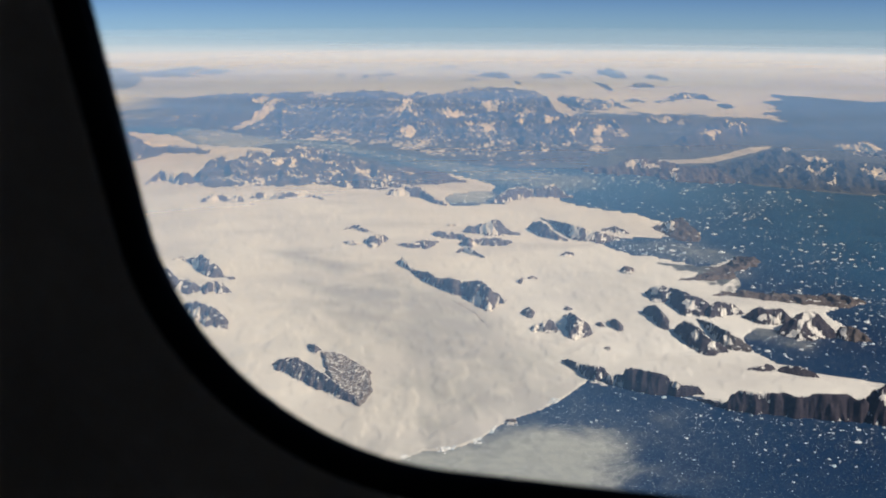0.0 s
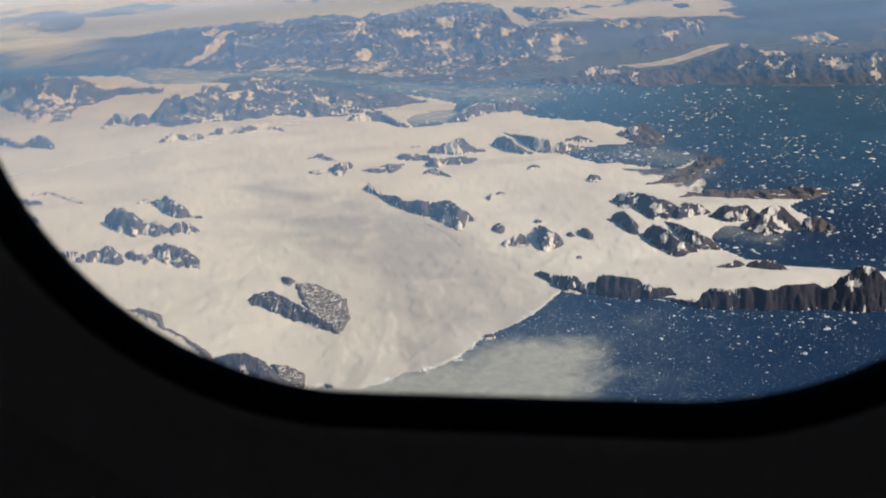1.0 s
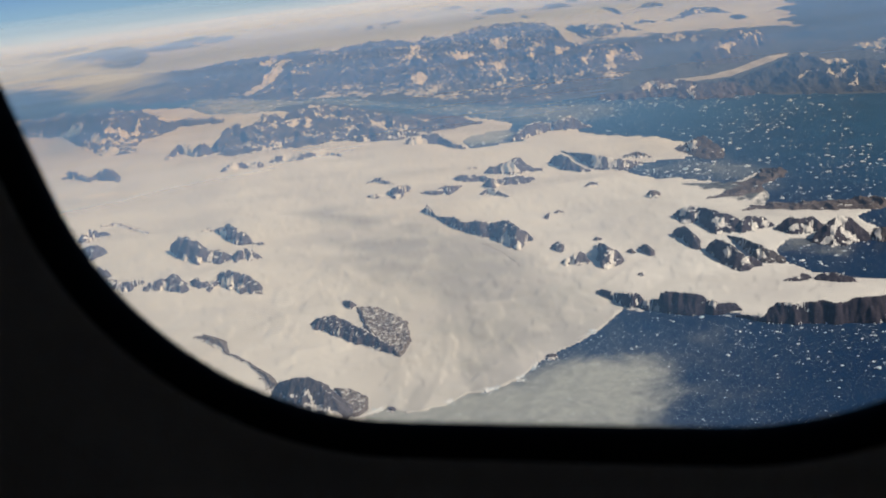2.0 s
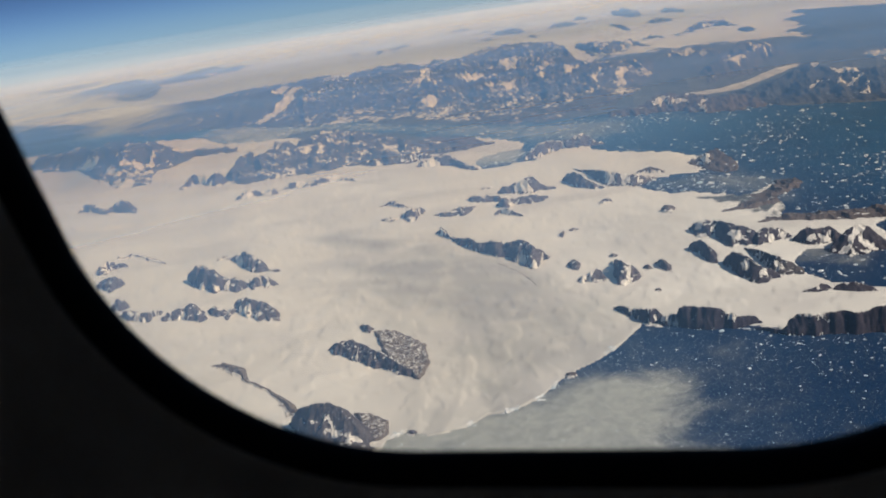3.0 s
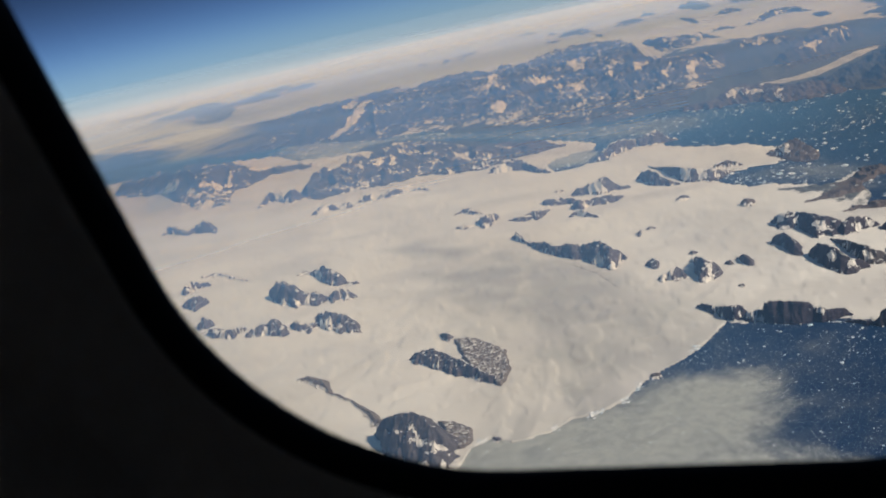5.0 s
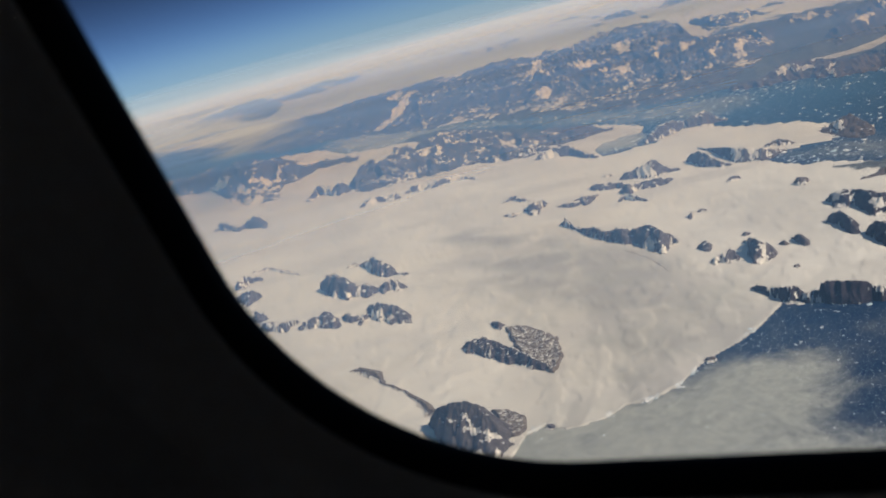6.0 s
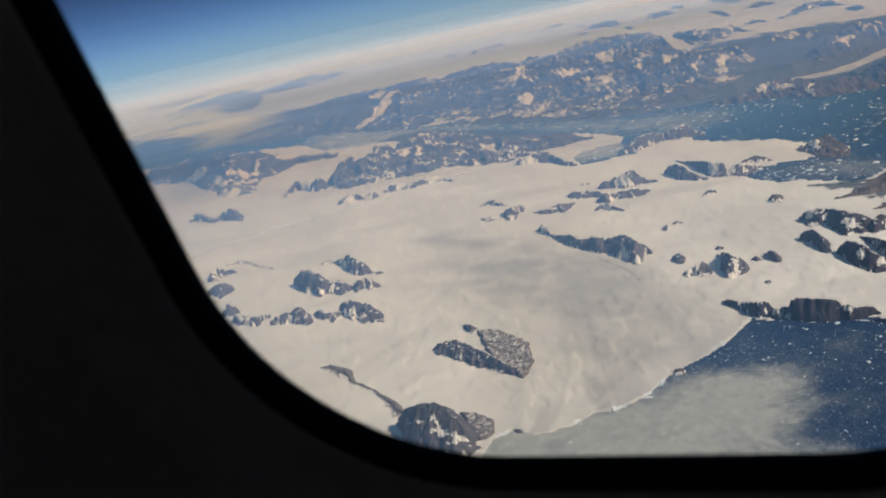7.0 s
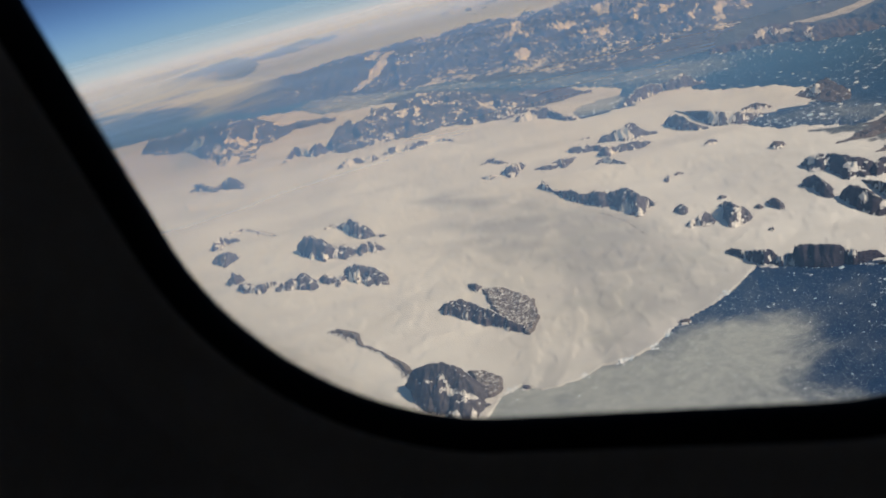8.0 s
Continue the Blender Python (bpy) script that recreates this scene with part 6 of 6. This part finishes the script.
rock_face(thing, [(-372.9, 1457.8, 3.1), (-332.4, 1431, 8.1), (-316.4, 1445.9, 9.9), (-297.7, 1471.5, 11), (-287.8, 1491.6, 8.6), (-264, 1487.7, 6), (-244.3, 1510.4, 3.8)], [(-368.5, 1436), (-321.2, 1368.8), (-298.5, 1366.2), (-283.5, 1380.3), (-275.9, 1438), (-255.5, 1442.5), (-241.1, 1482.1)], [[(-286.7, 1438.9), (-276.4, 1462.9), (-274.8, 1450.8), (-281.9, 1417.8)]], base=7, seed=73, material=RANGE_BARE, relief=3.0, wave=16)
rock_face(thing, [(-507.7, 1419.1, 3.1), (-462.1, 1395.6, 9.8), (-430.2, 1385.2, 13.2), (-398.3, 1372.8, 16.6), (-367.5, 1340.8, 16.3), (-336.2, 1308.8, 7.5)], [(-502, 1399.1), (-442.9, 1324.7), (-404, 1282.5), (-365, 1233.1), (-331.6, 1198.1), (-324.3, 1267.4)], [[(-437, 1338.6), (-401.3, 1309.6), (-365.3, 1273.3), (-363.5, 1265.4), (-398.4, 1297.6), (-428.2, 1319.3)]], base=6, seed=74, material=RANGE_BARE, relief=3.0, wave=16)
rock_face(thing, [(-688.3, 1783.6, 2.5), (-623.2, 1702.8, 3.9), (-585.9, 1677.4, 4.5), (-556.9, 1692.7, 5.2), (-550.5, 1743.8, 3.1)], [(-682.2, 1765.2), (-614.4, 1674.3), (-576, 1643.8), (-545.7, 1652.1), (-544.1, 1719.5)], [], base=7, seed=75, material=RANGE_BARE, relief=2.0, wave=20)
for ob, thing in STILL:                     # parts hang on their mountain at its last place
    ob.parent = thing
    ob.matrix_parent_inverse = Matrix.Translation(thing.location).inverted()
massif("moraine", "thin dark moraine line drawn across the glacier", [[(22.5, 314.7, 0.22), (25.8, 308.8, 0.22), (28.9, 302, 0.22), (31.5, 293.1, 0.22), (33.2, 284.6, 0.22)]], 0.9, 0.7, seed=94, material=RUBBLE, category="moraine", group="moraines")
massif("nunatak", "small dark rock at the ice front", [[(-11.3, 199.2, 0.9), (-10.4, 198, 0.8)]], 1.2, 0.8, seed=96)
massif("nunatak", "small brown rock at the ice front", [[(30.1, 216.3, 0.9), (31.9, 216, 1.2)]], 0.8, 0.8, seed=97, material=BROWN)


# ---- ice on the water ----
def berg_mesh(seed):
    rnd = random.Random(seed)
    bm = bmesh.new()
    bmesh.ops.create_icosphere(bm, subdivisions=1, radius=1.0)
    lean = rnd.uniform(-0.4, 0.4)
    for v in bm.verts:
        k = rnd.uniform(0.7, 1.25)
        v.co = Vector((v.co.x * k, v.co.y * k * 0.7, max(v.co.z, -0.15) * (0.32 + lean * 0.3 * v.co.x) * k))
    me = bpy.data.meshes.new("iceberg")
    bm.to_mesh(me)
    bm.free()
    me.materials.append(BERG)
    return me


def open_water(x, y):
    return np.maximum(coast(x, y, 11, NEAR_LAND), coast(x, y, 12, FAR_LAND)) < -0.6


rng = np.random.default_rng(8)
n = 150000
dip = np.tan(np.radians(rng.uniform(4.6, 33, n) ** 1.0))
br = EYE / dip
ba = np.radians(rng.uniform(-15, 44, n))
bx, by = br * np.sin(ba), br * np.cos(ba)
crowd = fbm(bx / 30, by / 30, 77, 4) + 0.25 * (fbm(bx / 7, by / 7, 78, 3) - 0.5)
edge = inside_distance(bx, by, FRONT_ICE)
brim = step(edge, -26, -6) * step(edge, 3, -3) * step(fbm(bx / 6, by / 6, 79, 3), 0.4, 0.6)
crowd = crowd + 0.3 * step(inside_distance(bx, by, FJORD_ICE), -25, 5) + 0.45 * brim
ok = open_water(bx, by) & ((inside_distance(bx, by, FRONT_ICE) < 0) | (rng.uniform(0, 1, n) < 0.4)) & (rng.uniform(0, 1, n) < np.clip((crowd - 0.34) * 2.6, np.clip(0.9 - br / 350, 0.05, 0.4), 1) * 0.40 * np.clip((br / 280) ** 2, 0.36, 1.0))
bx, by, br = bx[ok], by[ok], br[ok]
size = np.exp(rng.normal(-1.7, 0.62, len(bx))) * (br / 250) ** 0.95 * np.clip((br / 275) ** 1.7, 0.27, 1.0)
size = np.minimum(size, br * 0.0045) * (1 - 0.35 * brim[ok])
order = np.argsort(-size / br)
shapes = [berg_mesh(s) for s in range(8)]
for i in order[:260]:
    ob = new("iceberg", shapes[i % 8])
    ob.matrix_world = pose(bx[i], by[i], curved(bx[i], by[i], 0.0), 0, 0, float(rng.uniform(0, 360))) @ Matrix.Diagonal((size[i] * 1.15, size[i] * 1.15, size[i], 1))
    tagged(ob, "white iceberg drifting on dark blue water", "iceberg", "icebergs in the bay")
verts, quads = [], []
unit = np.array([[-1, -0.7, 0], [1, -0.8, 0], [0.9, 0.7, 0], [-0.8, 0.8, 0], [-0.5, -0.3, 0.3], [0.6, -0.4, 0.4], [0.4, 0.4, 0.34], [-0.4, 0.4, 0.25]])
faces = np.array([[4, 5, 6, 7], [0, 1, 5, 4], [1, 2, 6, 5], [2, 3, 7, 6], [3, 0, 4, 7]])
for k, i in enumerate(order[260:]):
    a = rng.uniform(0, 6.3)
    u = unit * rng.uniform(0.7, 1.2, unit.shape) * size[i]
    px, py = bx[i] + u[:, 0] * math.cos(a) - u[:, 1] * math.sin(a), by[i] + u[:, 0] * math.sin(a) + u[:, 1] * math.cos(a)
    verts.append(np.stack([px, py, curved(bx[i], by[i], u[:, 2] - 0.02)], -1))
    quads.append(faces + 8 * k)
drift = new("drift_ice", mesh_from("drift_ice", np.concatenate(verts), np.concatenate(quads), BERG, False))
tagged(drift, "small white floes of drift ice scattered over the sea", "drift ice", kind="stuff")

FRONT = [(-16.7, 197.1), (-11.5, 200.4), (-6.9, 195.6), (2, 197.3), (7.9, 201.6), (13.4, 201.4), (21.7, 205.8), (30, 215.9), (40.4, 223.3), (48.4, 230.9), (56.3, 240)]
CLIFF_FOOT = [(66.4, 232.5), (75.7, 231.2), (82.3, 226.9), (90, 222), (98.9, 216.9), (111.7, 214.2), (117.8, 213.7), (125.6, 210.9), (134.4, 207.7)]


def ice_blocks(line, density, gaps, size, spread):
    """Small blocks of ice in clusters along a line."""
    verts, quads = [], []
    for (ax, ay), (bx_, by_) in zip(line, line[1:]):
        for _ in range(int(math.hypot(bx_ - ax, by_ - ay) * density)):
            s_, a = rng.uniform(0, 1), rng.uniform(0, 6.3)
            if float(value_noise(np.array([(ax + (bx_ - ax) * s_) / 4.5]), np.array([(ay + (by_ - ay) * s_) / 4.5]), 91)[0]) < gaps:
                continue
            qx, qy = ax + (bx_ - ax) * s_ + rng.normal(-0.3, 0.5) * spread, ay + (by_ - ay) * s_ + rng.normal(0.9, 0.7) * spread
            u = unit * rng.uniform(0.6, 1.3, unit.shape) * np.exp(rng.normal(size, 0.5)) * np.array([1.6, 1.0, 1.2])
            top = float(land_height(np.array([qx]), np.array([qy]))[0])
            px, py = qx + u[:, 0] * math.cos(a) - u[:, 1] * math.sin(a), qy + u[:, 0] * math.sin(a) + u[:, 1] * math.cos(a)
            quads.append(faces + 8 * len(verts))
            verts.append(np.stack([px, py, curved(qx, qy, max(top, 0) + u[:, 2] - 0.05)], -1))
    return np.concatenate(verts), np.concatenate(quads)


seracs = new("seracs", mesh_from("seracs", *ice_blocks(FRONT, 14.0, 0.5, -1.65, 1.0), BERG, False))
tagged(seracs, "broken white ice blocks along the calving glacier front", "ice blocks", kind="stuff")
ice_foot = new("shore_ice", mesh_from("shore_ice", *ice_blocks(CLIFF_FOOT, 9.0, 0.35, -2.1, 0.15), BERG, False))
tagged(ice_foot, "thin white line of shore ice under the sea cliffs", "shore ice", kind="stuff")

# ---- haze: three curved sheets that stand in for the depth of air ----
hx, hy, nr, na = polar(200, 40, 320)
for name, height, mat, label in (("haze", 34.0, LOW_HAZE, "thin tinted sheet for blue haze over the distant land"), ("mist", 46.0, HIGH_HAZE, "tinted sheet for pale mist along the horizon"), ("mist", 76.0, TOP_HAZE, "thin tinted sheet for pale mist high over the horizon")):
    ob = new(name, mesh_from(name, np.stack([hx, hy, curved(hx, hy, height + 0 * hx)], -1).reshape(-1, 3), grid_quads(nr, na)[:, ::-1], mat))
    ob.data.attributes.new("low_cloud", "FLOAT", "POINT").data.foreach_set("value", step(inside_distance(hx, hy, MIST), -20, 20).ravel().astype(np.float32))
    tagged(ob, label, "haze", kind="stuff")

# ---- aircraft cabin ----
WINDOW = pose(0.0146, 0.1975, 0.0380) @ pose(0, 0, 0, 0, 0, -17.59) @ pose(0, 0, 0, 14.83) @ pose(0, 0, 0, 0, -0.65)
HALF_W, HALF_H, CORNER = 0.1356, 0.1896, 0.0870


def part(name, bm, material, parent, label="", smooth=True):
    me = bpy.data.meshes.new(name)
    bmesh.ops.recalc_face_normals(bm, faces=bm.faces)
    bm.to_mesh(me)
    bm.free()
    me.polygons.foreach_set("use_smooth", [smooth] * len(me.polygons))
    me.materials.append(material)
    ob = new(name, me)
    ob.parent = parent
    if label:
        ob["label"] = label
    return ob


def ring(grow, depth, n=24):
    """The window's outline, grown by some metres, at a depth outwards of its plane."""
    w, h, r = HALF_W + grow, HALF_H + grow, max(CORNER + grow, 0.01)
    out = []
    for q, (sx, sz) in enumerate(((1, 1), (-1, 1), (-1, -1), (1, -1))):
        for i in range(n + 1):
            a = math.pi / 2 * (q + i / n)
            out.append(Vector((sx * (w - r) + r * math.cos(a), depth, sz * (h - r) + r * math.sin(a))))
    return out


def loft(rings):
    bm = bmesh.new()
    rows = [[bm.verts.new(v) for v in r] for r in rings]
    for a, b in zip(rows, rows[1:]):
        for i in range(len(a)):
            j = (i + 1) % len(a)
            bm.faces.new((a[i], a[j], b[j], b[i]))
    return bm


def slab(x0, x1, y0, y1, z0, z1, bevel=0.0):
    bm = bmesh.new()
    bmesh.ops.create_cube(bm, size=1.0)
    for v in bm.verts:
        v.co = Vector(((x0 + x1) / 2 + v.co.x * (x1 - x0), (y0 + y1) / 2 + v.co.y * (y1 - y0), (z0 + z1) / 2 + v.co.z * (z1 - z0)))
    if bevel:
        bmesh.ops.bevel(bm, geom=bm.edges[:], offset=bevel, segments=2, affect="EDGES")
    return bm


def wide_ring(depth, half_x, z_lo, z_hi, n=24):
    """A rectangle with as many points as the window's ring."""
    out = []
    for v in ring(0.05, depth, n):
        k = max(abs(v.x) / half_x, v.z / z_hi if v.z > 0 else v.z / z_lo)
        out.append(Vector((v.x / k, depth, v.z / k)))
    return out


window = tagged(new("window_1"), "oval aircraft cabin window with a black seal", "window", kind="structure")
window.matrix_world = WINDOW
part("seal", loft([ring(0.0015, 0.004), ring(0, 0), ring(0.0003, -0.002), ring(0.002, -0.0055), ring(0.0048, -0.0075), ring(0.0056, -0.0078)]), LIP, window, "black rubber seal")
part("bezel", loft([ring(0.0056, -0.0078), ring(0.0062, -0.0082), ring(0.012, -0.0088), ring(0.024, -0.010), ring(0.036, -0.0125), ring(0.046, -0.0145), ring(0.05, -0.015)]), PANEL, window, "grey moulded plastic bezel in deep shade")
part("outer_reveal", loft([ring(0.0015, 0.004), ring(0.02, 0.012), ring(0.06, 0.03), ring(0.062, 0.034)]), LIP, window)
for name, depth, grow in (("inner_pane", 0.008, 0.008), ("outer_pane", 0.028, 0.05)):
    bm = bmesh.new()
    bm.faces.new([bm.verts.new(v) for v in ring(grow, depth)])
    p_ = part(name, bm, PANE, window, "clear acrylic pane", False)
    p_.visible_shadow = False

glow_data = bpy.data.lights.new("window_light", "AREA")     # the light of snow and sky that falls in through the upper opening
glow_data.shape, glow_data.size, glow_data.size_y = "RECTANGLE", 0.19, 0.09
glow_data.energy, glow_data.color = 0.092, (1.0, 0.97, 0.94)
new("window_light", glow_data).matrix_world = WINDOW @ pose(0, -0.001, 0.125, -90)

wall = new("wall_window", None)
wall.matrix_world = WINDOW
tagged(wall, "grey cabin sidewall in deep shade around the window", "cabin wall", kind="structure")
part("sidewall_panel", loft([ring(0.05, -0.015), wide_ring(-0.0152, 1.6, -0.9, 0.75)]), PANEL, wall, "", False)
part("outer_skin", loft([ring(0.062, 0.034), wide_ring(0.036, 1.6, -0.9, 0.75)]), PANEL, wall, "", False)
for name, box, mat, label in (("floor", (-1.6, 1.6, -1.9, 0.034, -0.93, -0.9), CARPET, "grey carpeted cabin floor"), ("ceiling", (-1.6, 1.6, -1.9, 0.034, 0.75, 0.78), CABIN, "grey cabin ceiling"),
                              ("wall_aisle", (-1.6, 1.6, -1.93, -1.9, -0.93, 0.78), CABIN, "grey cabin wall"), ("wall_fore", (-1.63, -1.6, -1.93, 0.034, -0.93, 0.78), CABIN, "grey cabin bulkhead"),
                              ("wall_aft", (1.6, 1.63, -1.93, 0.034, -0.93, 0.78), CABIN, "grey cabin bulkhead")):
    ob = part(name, slab(*box), mat, None, "", False)
    ob.matrix_world = WINDOW
    tagged(ob, label, "cabin", kind="structure")
